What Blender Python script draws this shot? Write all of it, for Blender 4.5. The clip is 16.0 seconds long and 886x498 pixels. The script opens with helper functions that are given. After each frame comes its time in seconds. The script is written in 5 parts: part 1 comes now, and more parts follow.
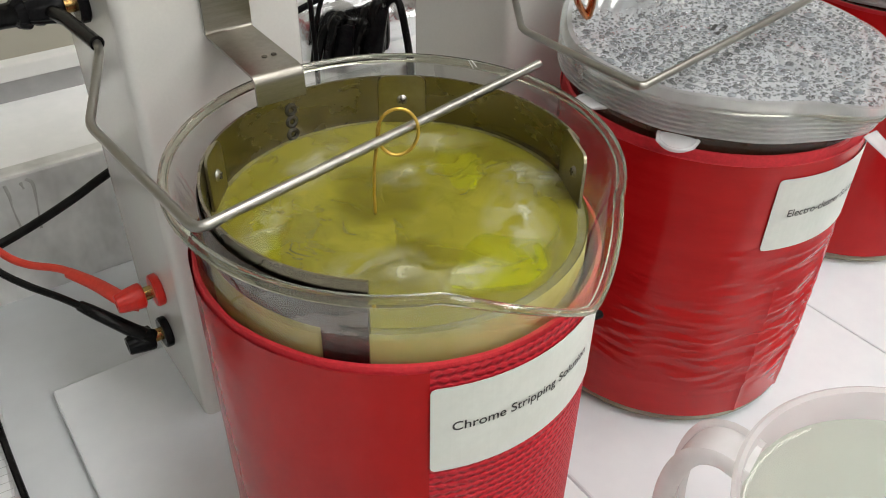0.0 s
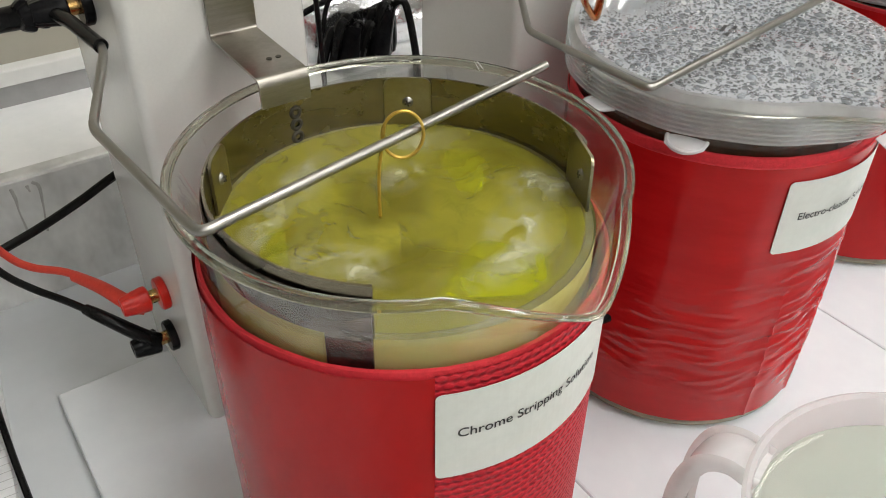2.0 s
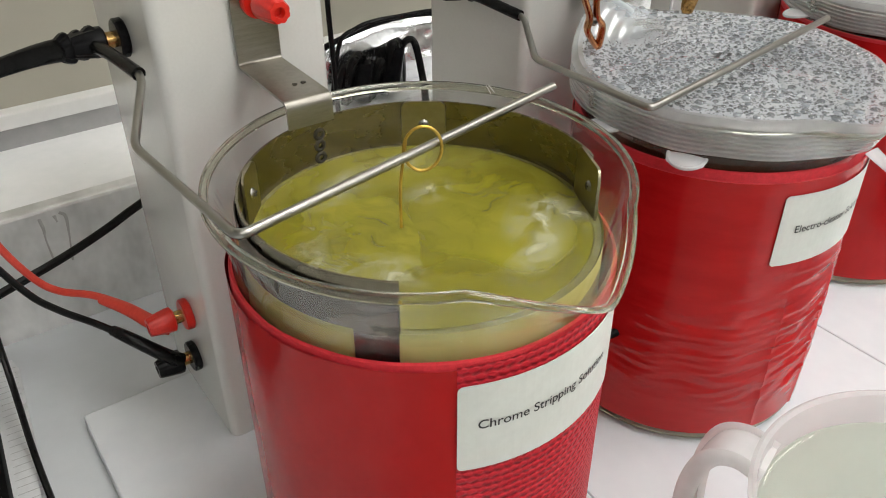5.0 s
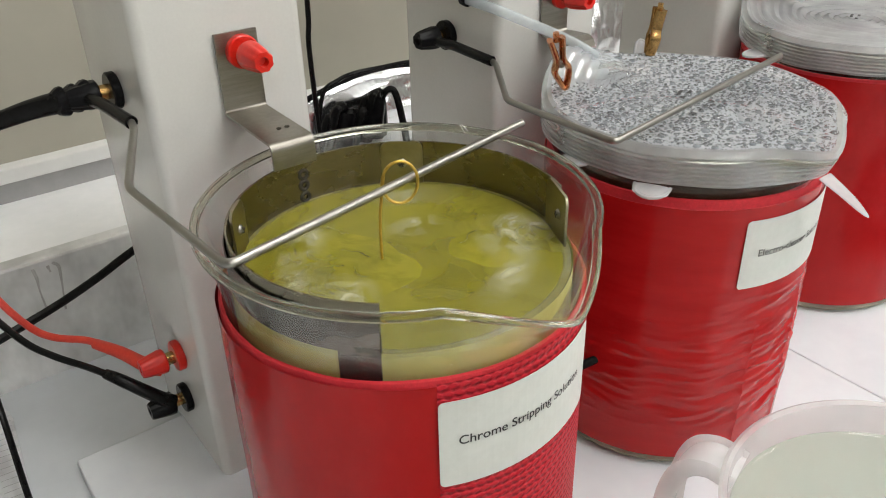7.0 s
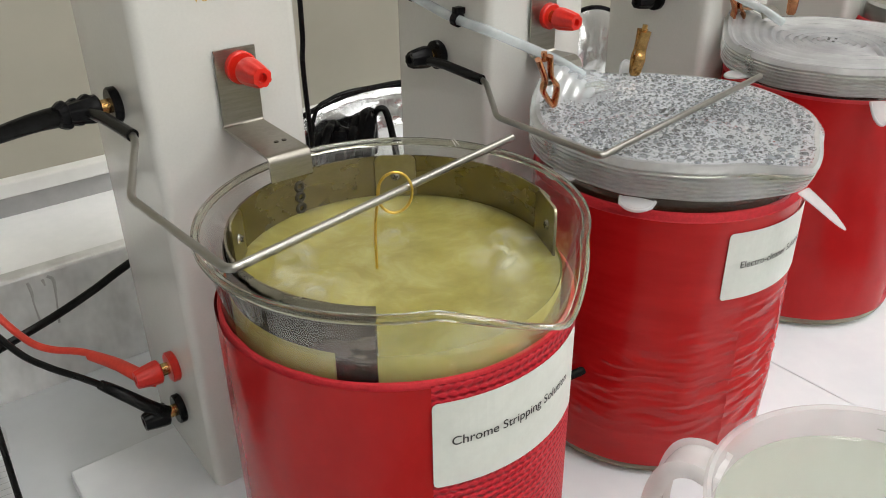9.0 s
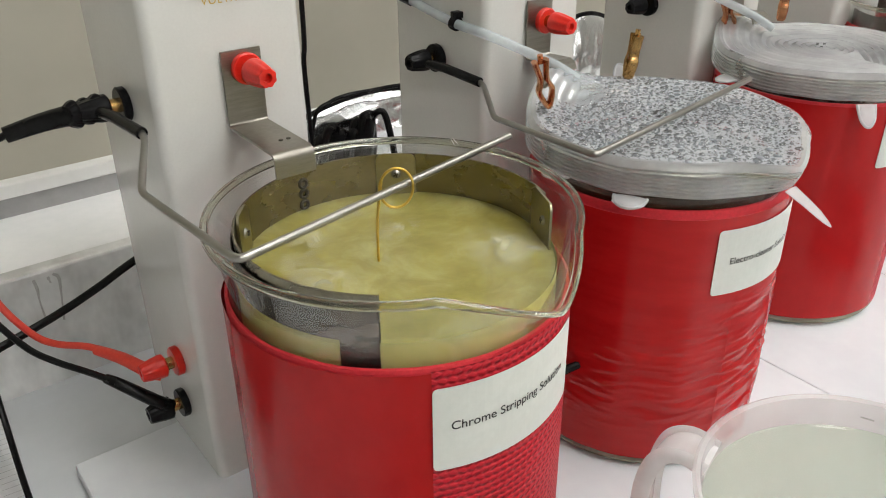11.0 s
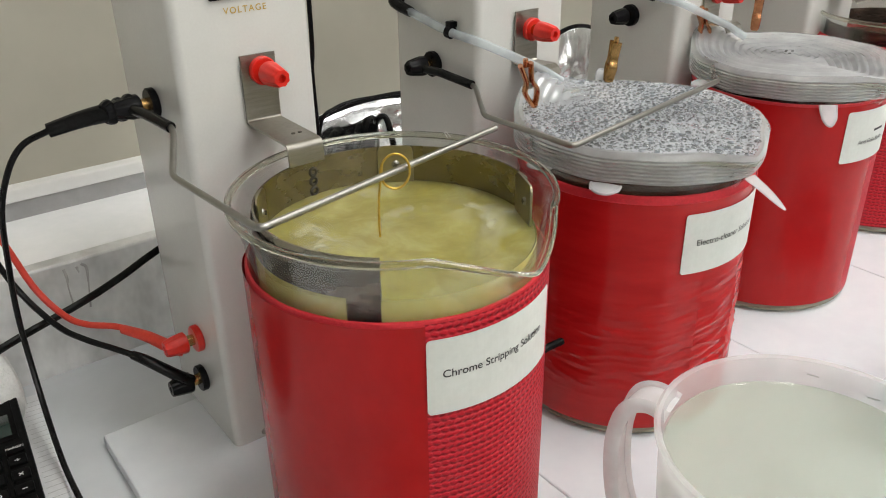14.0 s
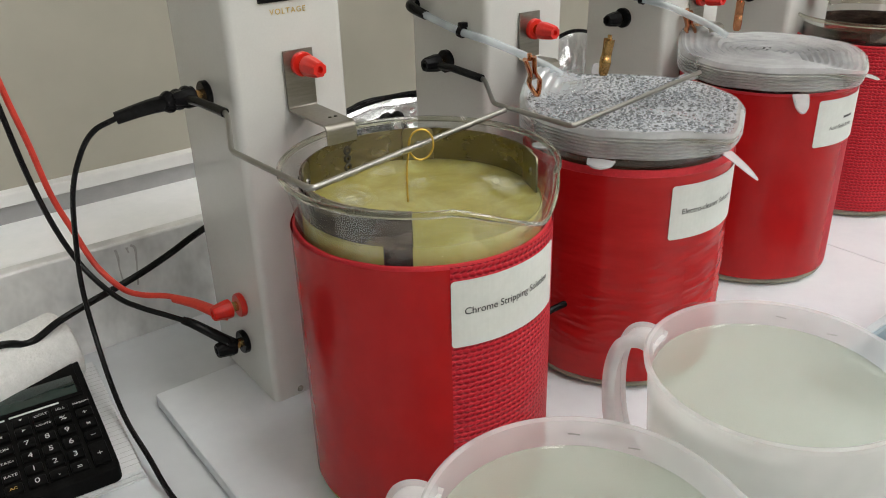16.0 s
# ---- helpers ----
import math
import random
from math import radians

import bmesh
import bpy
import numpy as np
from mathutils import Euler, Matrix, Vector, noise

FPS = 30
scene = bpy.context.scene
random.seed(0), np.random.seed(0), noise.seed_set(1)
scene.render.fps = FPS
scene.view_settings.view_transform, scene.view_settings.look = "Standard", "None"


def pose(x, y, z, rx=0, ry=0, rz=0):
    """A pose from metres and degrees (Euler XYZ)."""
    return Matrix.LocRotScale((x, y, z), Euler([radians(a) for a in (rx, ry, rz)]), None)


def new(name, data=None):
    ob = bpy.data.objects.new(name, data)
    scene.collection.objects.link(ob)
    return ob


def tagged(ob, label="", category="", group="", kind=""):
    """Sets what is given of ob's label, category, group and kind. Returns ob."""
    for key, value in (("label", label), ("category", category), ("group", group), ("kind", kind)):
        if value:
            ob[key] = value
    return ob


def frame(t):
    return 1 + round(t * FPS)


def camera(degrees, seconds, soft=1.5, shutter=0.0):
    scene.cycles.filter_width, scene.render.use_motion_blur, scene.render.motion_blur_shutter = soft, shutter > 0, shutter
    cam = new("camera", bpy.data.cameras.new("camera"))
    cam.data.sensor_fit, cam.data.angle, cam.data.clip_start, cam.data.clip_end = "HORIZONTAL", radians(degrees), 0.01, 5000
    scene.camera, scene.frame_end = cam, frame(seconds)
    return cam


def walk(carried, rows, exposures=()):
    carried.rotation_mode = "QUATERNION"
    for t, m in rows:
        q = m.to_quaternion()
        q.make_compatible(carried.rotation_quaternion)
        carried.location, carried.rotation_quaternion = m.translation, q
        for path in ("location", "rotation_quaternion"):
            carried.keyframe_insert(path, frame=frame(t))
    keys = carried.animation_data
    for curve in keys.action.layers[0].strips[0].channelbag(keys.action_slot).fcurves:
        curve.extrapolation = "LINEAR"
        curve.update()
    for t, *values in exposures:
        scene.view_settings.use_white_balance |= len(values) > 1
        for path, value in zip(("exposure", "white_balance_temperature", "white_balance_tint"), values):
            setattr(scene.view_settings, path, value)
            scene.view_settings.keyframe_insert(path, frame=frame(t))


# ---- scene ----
import collections

cam = camera(56.91, 16.0, soft=1.0)
# seconds, eye x y z in metres, Euler angles in degrees
PATH = [
    (0.0, 0.0003, 0.0001, 0.3142, 52.91, -0.80, -35.53),
    (0.5, -0.0002, 0.0020, 0.3132, 52.75, -0.80, -35.41),
    (1.0, 0.0009, 0.0021, 0.3130, 53.57, -0.72, -35.29),
    (1.5, 0.0029, 0.0025, 0.3123, 53.34, -0.61, -35.19),
    (2.0, 0.0024, 0.0017, 0.3130, 53.04, -0.45, -35.08),
    (2.5, 0.0014, 0.0008, 0.3127, 53.20, -0.42, -34.99),
    (3.0, 0.0007, -0.0007, 0.3119, 53.59, -0.38, -35.03),
    (3.5, -0.0004, -0.0028, 0.3130, 53.60, -0.24, -34.99),
    (4.0, -0.0037, -0.0069, 0.3125, 54.54, -0.09, -34.98),
    (6.5, -0.0219, -0.0219, 0.3139, 58.74, 0.94, -36.30),
    (7.0, -0.0201, -0.0282, 0.3141, 59.84, 1.25, -36.80),
    (7.5, -0.0243, -0.0306, 0.3138, 59.79, 0.94, -37.25),
    (8.0, -0.0250, -0.0318, 0.3136, 59.80, 0.91, -37.26),
    (8.5, -0.0259, -0.0327, 0.3128, 60.80, 0.75, -37.38),
    (9.0, -0.0282, -0.0353, 0.3143, 61.45, 0.71, -37.56),
    (11.5, -0.0398, -0.0460, 0.3153, 61.96, 0.47, -37.78),
    (12.0, -0.0434, -0.0498, 0.3149, 62.04, 0.51, -37.72),
    (12.5, -0.0452, -0.0573, 0.3155, 62.24, 0.52, -37.67),
    (13.0, -0.0490, -0.0622, 0.3174, 62.50, 0.53, -37.66),
    (13.5, -0.0534, -0.0707, 0.3176, 62.72, 0.57, -37.67),
    (14.0, -0.0603, -0.0816, 0.3199, 63.09, 0.76, -37.63),
    (14.5, -0.0721, -0.0933, 0.3222, 63.33, 0.78, -37.58),
    (15.0, -0.0764, -0.1055, 0.3224, 63.52, 0.84, -37.49),
    (15.5, -0.0870, -0.1158, 0.3242, 63.88, 0.98, -37.55),
    (16.0, -0.1057, -0.1263, 0.3234, 64.11, 1.37, -37.80),
]
walk(cam, [(t, pose(x, y, z, rx, ry, rz)) for t, x, y, z, rx, ry, rz in PATH],
     [(0.0, 0.0), (14.0, 0.0), (15.2, -0.10), (16.0, -0.16)])

# ---- world and lights ----
world = bpy.data.worlds.new("room_world")
scene.world = world
world.use_nodes = True
world.node_tree.nodes["Background"].inputs[0].default_value = (0.9, 0.95, 1.0, 1)
world.node_tree.nodes["Background"].inputs[1].default_value = 0.05


# ---- material helpers ----
def material(name):
    m = bpy.data.materials.new(name)
    m.use_nodes = True
    return m, m.node_tree.nodes, m.node_tree.links, m.node_tree.nodes["Principled BSDF"]


def node(nodes, kind, **sockets):
    n = nodes.new(kind)
    for key, value in sockets.items():
        n.inputs[key.replace("_", " ")].default_value = value
    return n


def ramp(nodes, stops):
    r = nodes.new("ShaderNodeValToRGB")
    e = r.color_ramp.elements
    while len(e) < len(stops):
        e.new(0.5)
    for k, (p, c) in enumerate(stops):
        e[k].position = p
        e[k].color = (*c, 1) if len(c) == 3 else c
    return r


def plain(name, low, high, rough=0.5, metal=0.0, scale=40.0, bump=0.1, coords="Object", spec=0.5, coat=0.0, stretch=(1, 1, 1), fine=8.0, dist=0.001):
    """Two colours mixed by noise at two scales, with roughness variation and fine relief."""
    m, n, l, b = material(name)
    tc = n.new("ShaderNodeTexCoord")
    mp = n.new("ShaderNodeMapping")
    mp.inputs["Scale"].default_value = stretch
    l.new(tc.outputs[coords], mp.inputs[0])
    a = node(n, "ShaderNodeTexNoise", Scale=scale, Detail=5.0, Roughness=0.6)
    c = node(n, "ShaderNodeTexNoise", Scale=scale * fine, Detail=3.0, Roughness=0.6)
    l.new(mp.outputs[0], a.inputs[0]), l.new(mp.outputs[0], c.inputs[0])
    mix = n.new("ShaderNodeMath")
    mix.operation = "MULTIPLY_ADD"
    mix.inputs[1].default_value = 0.35
    l.new(c.outputs[0], mix.inputs[0]), l.new(a.outputs[0], mix.inputs[2])
    r = ramp(n, [(0.5, low), (0.85, high)])
    l.new(mix.outputs[0], r.inputs[0]), l.new(r.outputs[0], b.inputs["Base Color"])
    mr = n.new("ShaderNodeMapRange")
    mr.inputs["To Min"].default_value, mr.inputs["To Max"].default_value = rough * 0.8, rough * 1.2
    l.new(a.outputs[0], mr.inputs[0]), l.new(mr.outputs[0], b.inputs["Roughness"])
    if bump:
        bp = node(n, "ShaderNodeBump", Strength=bump, Distance=dist)
        l.new(mix.outputs[0], bp.inputs["Height"]), l.new(bp.outputs[0], b.inputs["Normal"])
    b.inputs["Metallic"].default_value = metal
    b.inputs["Specular IOR Level"].default_value = spec
    b.inputs["Coat Weight"].default_value = coat
    b.inputs["Coat Roughness"].default_value = 0.05
    return m


def clear_glass(name, colour=(0.99, 1.0, 0.99), share=0.16, ior=1.40):
    """Glass: part of the light is bent, part goes straight through, with a clear gloss on top."""
    m, n, l, b = material(name)
    b.inputs["Base Color"].default_value = (*colour, 1)
    b.inputs["Transmission Weight"].default_value = 1.0
    b.inputs["IOR"].default_value = ior
    tc = n.new("ShaderNodeTexCoord")
    a = node(n, "ShaderNodeTexNoise", Scale=60.0, Detail=3.0)
    l.new(tc.outputs["Object"], a.inputs[0])
    mr = n.new("ShaderNodeMapRange")
    mr.inputs["To Min"].default_value, mr.inputs["To Max"].default_value = 0.0, 0.04
    l.new(a.outputs[0], mr.inputs[0]), l.new(mr.outputs[0], b.inputs["Roughness"])
    tp = n.new("ShaderNodeBsdfTransparent")
    tp.inputs[0].default_value = (*colour, 1)
    gl = n.new("ShaderNodeBsdfGlossy")
    gl.inputs["Roughness"].default_value = 0.03
    lw = n.new("ShaderNodeLayerWeight")
    pw = n.new("ShaderNodeMath")
    pw.operation = "POWER"
    pw.inputs[1].default_value = 4.0
    l.new(lw.outputs["Facing"], pw.inputs[0])
    fr = n.new("ShaderNodeMath")
    fr.operation = "MULTIPLY_ADD"
    fr.inputs[1].default_value, fr.inputs[2].default_value = 0.40, 0.016
    l.new(pw.outputs[0], fr.inputs[0])
    m1, m2 = n.new("ShaderNodeMixShader"), n.new("ShaderNodeMixShader")
    l.new(fr.outputs[0], m1.inputs[0]), l.new(tp.outputs[0], m1.inputs[1]), l.new(gl.outputs[0], m1.inputs[2])
    m2.inputs[0].default_value = share
    l.new(m1.outputs[0], m2.inputs[1]), l.new(b.outputs[0], m2.inputs[2]), l.new(m2.outputs[0], n["Material Output"].inputs[0])
    return m


def milky(name, colour, clear, rough=0.3, scale=30.0, bump=0.2, dist=0.001, through_share=0.4):
    """Cloudy translucent plastic: part of the light goes straight through, part is scattered."""
    m, n, l, b = material(name)
    tc = n.new("ShaderNodeTexCoord")
    a = node(n, "ShaderNodeTexNoise", Scale=scale, Detail=4.0)
    l.new(tc.outputs["Object"], a.inputs[0])
    b.inputs["Base Color"].default_value = (*colour, 1)
    b.inputs["Roughness"].default_value = rough
    tl = n.new("ShaderNodeBsdfTranslucent")
    tl.inputs[0].default_value = (*colour, 1)
    tp = n.new("ShaderNodeBsdfTransparent")
    tp.inputs[0].default_value = (0.97, 0.98, 0.97, 1)
    m1, m2 = n.new("ShaderNodeMixShader"), n.new("ShaderNodeMixShader")
    m1.inputs[0].default_value = through_share
    l.new(b.outputs[0], m1.inputs[1]), l.new(tl.outputs[0], m1.inputs[2])
    mr = n.new("ShaderNodeMapRange")
    mr.inputs["From Min"].default_value, mr.inputs["From Max"].default_value = 0.3, 0.7
    mr.inputs["To Min"].default_value, mr.inputs["To Max"].default_value = clear - 0.1, clear + 0.1
    l.new(a.outputs[0], mr.inputs[0]), l.new(mr.outputs[0], m2.inputs[0])
    l.new(m1.outputs[0], m2.inputs[1]), l.new(tp.outputs[0], m2.inputs[2])
    l.new(m2.outputs[0], n["Material Output"].inputs[0])
    if bump:
        bp = node(n, "ShaderNodeBump", Strength=bump, Distance=dist)
        l.new(a.outputs[0], bp.inputs["Height"]), l.new(bp.outputs[0], b.inputs["Normal"])
    return m


def knit(name, low, high):
    """Woven red fabric: rows of small rounded cells, by the UV map in metres."""
    m, n, l, b = material(name)
    uv = n.new("ShaderNodeUVMap")
    sep = n.new("ShaderNodeSeparateXYZ")
    l.new(uv.outputs[0], sep.inputs[0])

    def wave(sock, period, phase=None):
        mu = n.new("ShaderNodeMath")
        mu.operation = "MULTIPLY_ADD"
        mu.inputs[1].default_value = 2 * math.pi / period
        l.new(sock, mu.inputs[0])
        if phase:
            l.new(phase, mu.inputs[2])
        s = n.new("ShaderNodeMath")
        s.operation = "SINE"
        l.new(mu.outputs[0], s.inputs[0])
        return s.outputs[0]
    v = wave(sep.outputs[1], 0.0028)
    half = wave(sep.outputs[1], 0.0056)
    sh = n.new("ShaderNodeMath")
    sh.operation = "MULTIPLY"
    sh.inputs[1].default_value = 1.6
    l.new(half, sh.inputs[0])
    u = wave(sep.outputs[0], 0.0034, sh.outputs[0])
    add = n.new("ShaderNodeMath")
    add.operation = "MULTIPLY_ADD"
    add.inputs[1].default_value = 0.62
    l.new(u, add.inputs[0]), l.new(v, add.inputs[2])
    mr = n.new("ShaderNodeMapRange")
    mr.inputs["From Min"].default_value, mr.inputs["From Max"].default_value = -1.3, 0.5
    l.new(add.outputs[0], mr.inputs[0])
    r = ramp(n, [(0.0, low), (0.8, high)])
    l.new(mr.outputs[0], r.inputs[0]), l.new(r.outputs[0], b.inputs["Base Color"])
    bp = node(n, "ShaderNodeBump", Strength=0.9, Distance=0.0008)
    l.new(mr.outputs[0], bp.inputs["Height"]), l.new(bp.outputs[0], b.inputs["Normal"])
    b.inputs["Roughness"].default_value = 0.5
    b.inputs["Specular IOR Level"].default_value = 0.28
    return m


def glow(name, colour, strength):
    m, n, l, b = material(name)
    b.inputs["Base Color"].default_value = (0.8, 0.8, 0.8, 1)
    b.inputs["Emission Color"].default_value = (*colour, 1)
    b.inputs["Emission Strength"].default_value = strength
    return m


M_TABLE = plain("white_laminate", (0.575, 0.60, 0.625), (0.635, 0.66, 0.685), rough=0.32, scale=6, bump=0.03)
M_PLATE = plain("white_painted_plate", (0.67, 0.70, 0.74), (0.73, 0.76, 0.79), rough=0.3, scale=8, bump=0.03)
M_COLUMN = plain("white_powder_coat", (0.585, 0.585, 0.56), (0.645, 0.645, 0.615), rough=0.2, scale=9, bump=0.05, fine=90, dist=0.0003, coat=0.25)
M_WALL = plain("beige_wall_panel", (0.385, 0.368, 0.305), (0.435, 0.416, 0.346), rough=0.5, scale=3, bump=0.05)
M_TRIM = plain("white_wall_trim", (0.72, 0.72, 0.70), (0.80, 0.80, 0.78), rough=0.4, scale=10, bump=0.03)
M_GREY_TRIM = plain("grey_sealant_strip", (0.38, 0.38, 0.38), (0.46, 0.46, 0.46), rough=0.5, scale=14, bump=0.05)
M_LEDGE = plain("satin_steel_ledge", (0.88, 0.89, 0.89), (0.95, 0.95, 0.95), rough=0.3, metal=0.0, scale=14, bump=0.08)
M_STEEL_STAINED = plain("stained_steel_upstand", (0.54, 0.54, 0.53), (0.92, 0.92, 0.91), rough=0.32, metal=0.25, scale=9, bump=0.1, stretch=(1.3, 1, 0.8), fine=4)
M_DRIP = plain("dried_drip", (0.33, 0.325, 0.31), (0.45, 0.44, 0.42), rough=0.6, scale=200, bump=0.1)
M_CEIL = plain("white_ceiling", (0.72, 0.72, 0.70), (0.78, 0.78, 0.76), rough=0.8, scale=3, bump=0.05)
M_ROOMWALL = plain("pale_room_wall", (0.68, 0.67, 0.64), (0.74, 0.73, 0.70), rough=0.7, scale=2, bump=0.05)
M_FLOOR = plain("grey_vinyl_floor", (0.25, 0.25, 0.26), (0.33, 0.33, 0.34), rough=0.5, scale=5, bump=0.05)
M_STEEL = plain("brushed_steel", (0.25, 0.235, 0.205), (0.31, 0.295, 0.26), rough=0.32, metal=1.0, scale=60, bump=0.04, stretch=(1, 1, 12), dist=0.0003)
M_RING = plain("steel_anode_sheet", (0.215, 0.188, 0.135), (0.255, 0.225, 0.165), rough=0.27, metal=1.0, scale=40, bump=0.03, stretch=(1, 1, 2), dist=0.0003)
M_ROD = plain("grey_steel_rod", (0.29, 0.28, 0.255), (0.36, 0.35, 0.325), rough=0.30, metal=1.0, scale=9, bump=0.0)
M_DARKWELD_SHADE = plain("dark_weld_and_shade", (0.03, 0.028, 0.022), (0.09, 0.08, 0.06), rough=0.6, metal=0.6, scale=300, bump=0.3)
M_GOLDWIRE = plain("yellow_copper_wire", (0.55, 0.36, 0.06), (0.72, 0.50, 0.12), rough=0.35, metal=0.8, scale=200, bump=0.1)
M_COPPER = plain("copper_clip", (0.50, 0.21, 0.10), (0.72, 0.34, 0.17), rough=0.25, metal=1.0, scale=200, bump=0.2)
M_BRASS = plain("brass_clip", (0.34, 0.19, 0.06), (0.60, 0.38, 0.15), rough=0.13, metal=1.0, scale=200, bump=0.2)
M_REDPLASTIC = plain("red_plastic", (0.60, 0.012, 0.007), (0.72, 0.022, 0.011), rough=0.3, scale=90, bump=0.05)
M_BLACKPLASTIC = plain("black_plastic", (0.004, 0.004, 0.005), (0.011, 0.011, 0.012), rough=0.25, scale=90, bump=0.1, spec=0.12)
M_CALC = plain("matt_black_case", (0.003, 0.003, 0.003), (0.008, 0.008, 0.008), rough=0.45, scale=90, bump=0.1, spec=0.03)
M_BLACKRUBBER = plain("black_rubber", (0.004, 0.004, 0.004), (0.010, 0.010, 0.010), rough=0.24, scale=80, bump=0.1, spec=0.16)
M_REDRUBBER = plain("red_rubber", (0.60, 0.035, 0.02), (0.72, 0.06, 0.035), rough=0.42, scale=80, bump=0.1)
M_VINYL = plain("red_vinyl", (0.385, 0.008, 0.009), (0.45, 0.012, 0.013), rough=0.22, scale=14, bump=0.2, dist=0.002, stretch=(1, 1, 0.7), spec=0.22)
M_VINYL_CREASED = plain("creased_red_vinyl", (0.385, 0.008, 0.009), (0.45, 0.012, 0.013), rough=0.2, scale=26, bump=0.07, dist=0.002, stretch=(1, 1, 4.5), spec=0.3, fine=2.2)
M_HEM = plain("red_foam_edge", (0.50, 0.012, 0.020), (0.62, 0.02, 0.034), rough=0.7, scale=500, bump=0.6, dist=0.0006, fine=3)
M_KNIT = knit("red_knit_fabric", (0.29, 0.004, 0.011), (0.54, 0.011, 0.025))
M_PAPER = plain("white_label_paper", (0.62, 0.64, 0.60), (0.68, 0.70, 0.66), rough=0.55, scale=40, bump=0.04)
M_INK = plain("black_ink", (0.012, 0.012, 0.013), (0.03, 0.03, 0.03), rough=0.6, scale=300, bump=0.0)
M_GLASS = clear_glass("borosilicate_glass")
M_FOOT = milky("thick_glass_foot", (0.70, 0.66, 0.50), 0.45, rough=0.1, scale=60, bump=0.0)
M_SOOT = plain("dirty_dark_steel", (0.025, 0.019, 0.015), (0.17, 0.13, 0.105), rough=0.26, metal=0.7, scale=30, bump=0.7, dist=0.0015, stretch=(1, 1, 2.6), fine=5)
M_TABSTEEL = plain("bright_steel_tab", (0.30, 0.27, 0.185), (0.37, 0.335, 0.24), rough=0.3, metal=1.0, scale=60, bump=0.05, dist=0.0003)
M_FOOT_YELLOW = milky("glass_foot_over_solution", (0.66, 0.64, 0.16), 0.25, rough=0.1, scale=60, bump=0.0)
M_BEAD = clear_glass("thick_rim_glass", (0.82, 0.82, 0.70), 0.9, 1.47)
M_SILICONE = milky("cloudy_silicone", (0.84, 0.86, 0.88), 0.64, rough=0.13, scale=45, bump=0.2, dist=0.0008, through_share=0.2)
M_MEMBRANE = milky("cloudy_membrane", (0.78, 0.795, 0.82), 0.50, rough=0.15, scale=45, bump=0.2, dist=0.0008, through_share=0.3)
M_TAB = milky("thin_silicone_tab", (0.74, 0.75, 0.77), 0.48, rough=0.13, scale=45, bump=0.2, dist=0.0008, through_share=0.15)
M_POLY = milky("frosted_polypropylene", (0.94, 0.925, 0.94), 0.60, rough=0.14, scale=12, bump=0.05, through_share=0.62)
M_HANDLE = milky("frosted_handle", (0.94, 0.925, 0.94), 0.40, rough=0.18, scale=40, bump=0.1)
M_TUBE = milky("clear_plastic_tube", (0.72, 0.78, 0.82), 0.50, rough=0.1, scale=60, bump=0.0)
M_TRAY = plain("blue_grey_plastic", (0.22, 0.29, 0.33), (0.28, 0.35, 0.39), rough=0.3, scale=30, bump=0.05)
M_TRAY_RIM = plain("pale_blue_grey_plastic", (0.46, 0.51, 0.54), (0.54, 0.58, 0.61), rough=0.3, scale=30, bump=0.05)
M_BROWN = plain("dark_brown_solution", (0.045, 0.020, 0.011), (0.09, 0.045, 0.026), rough=0.2, scale=30, bump=0.05)
M_FOIL = plain("crumpled_silver_foil", (0.74, 0.75, 0.77), (0.90, 0.91, 0.93), rough=0.26, metal=1.0, scale=22, bump=0.5, dist=0.004, fine=2.5)
M_LCD = plain("green_lcd_glass", (0.012, 0.024, 0.021), (0.018, 0.034, 0.030), rough=0.12, scale=20, bump=0.0)
M_MARK = plain("grey_moulded_mark", (0.20, 0.20, 0.19), (0.28, 0.28, 0.27), rough=0.5, scale=200, bump=0.0)
M_WHITEINK = plain("white_print", (0.58, 0.58, 0.58), (0.68, 0.68, 0.68), rough=0.5, scale=200, bump=0.0)
M_GOLDINK = plain("gold_print", (0.45, 0.30, 0.06), (0.55, 0.38, 0.09), rough=0.4, scale=200, bump=0.0)
M_TOWEL = plain("white_paper_towel", (0.72, 0.72, 0.70), (0.82, 0.82, 0.80), rough=0.9, scale=160, bump=0.8, dist=0.0015, fine=4)
M_PAD = plain("white_notepad_paper", (0.66, 0.67, 0.68), (0.74, 0.75, 0.76), rough=0.8, scale=60, bump=0.1)
M_PANEL = glow("ceiling_light_diffuser", (1.0, 0.985, 0.95), 7.6)


# ---- geometry helpers ----
def part(name, bm, mat, parent=None, label="", smooth=True, at=None):
    """Links a bmesh as one mesh object, under a thing or part where one is given."""
    me = bpy.data.meshes.new(name)
    bm.normal_update()
    if smooth:
        for fc in bm.faces:
            fc.smooth = True
        for e in bm.edges:
            e.smooth = not (len(e.link_faces) == 2 and e.calc_face_angle(0) > 0.6)
    bm.to_mesh(me)
    bm.free()
    me.materials.append(mat)
    ob = new(name, me)
    if parent:
        ob.parent = parent
    if at is not None:
        ob.matrix_basis = at
    if label:
        ob["label"] = label
    return ob


def thing(name, label, category, at, group="", kind=""):
    ob = new(name)
    ob.empty_display_size = 0.02
    ob.matrix_basis = at
    return tagged(ob, label, category, group, kind)


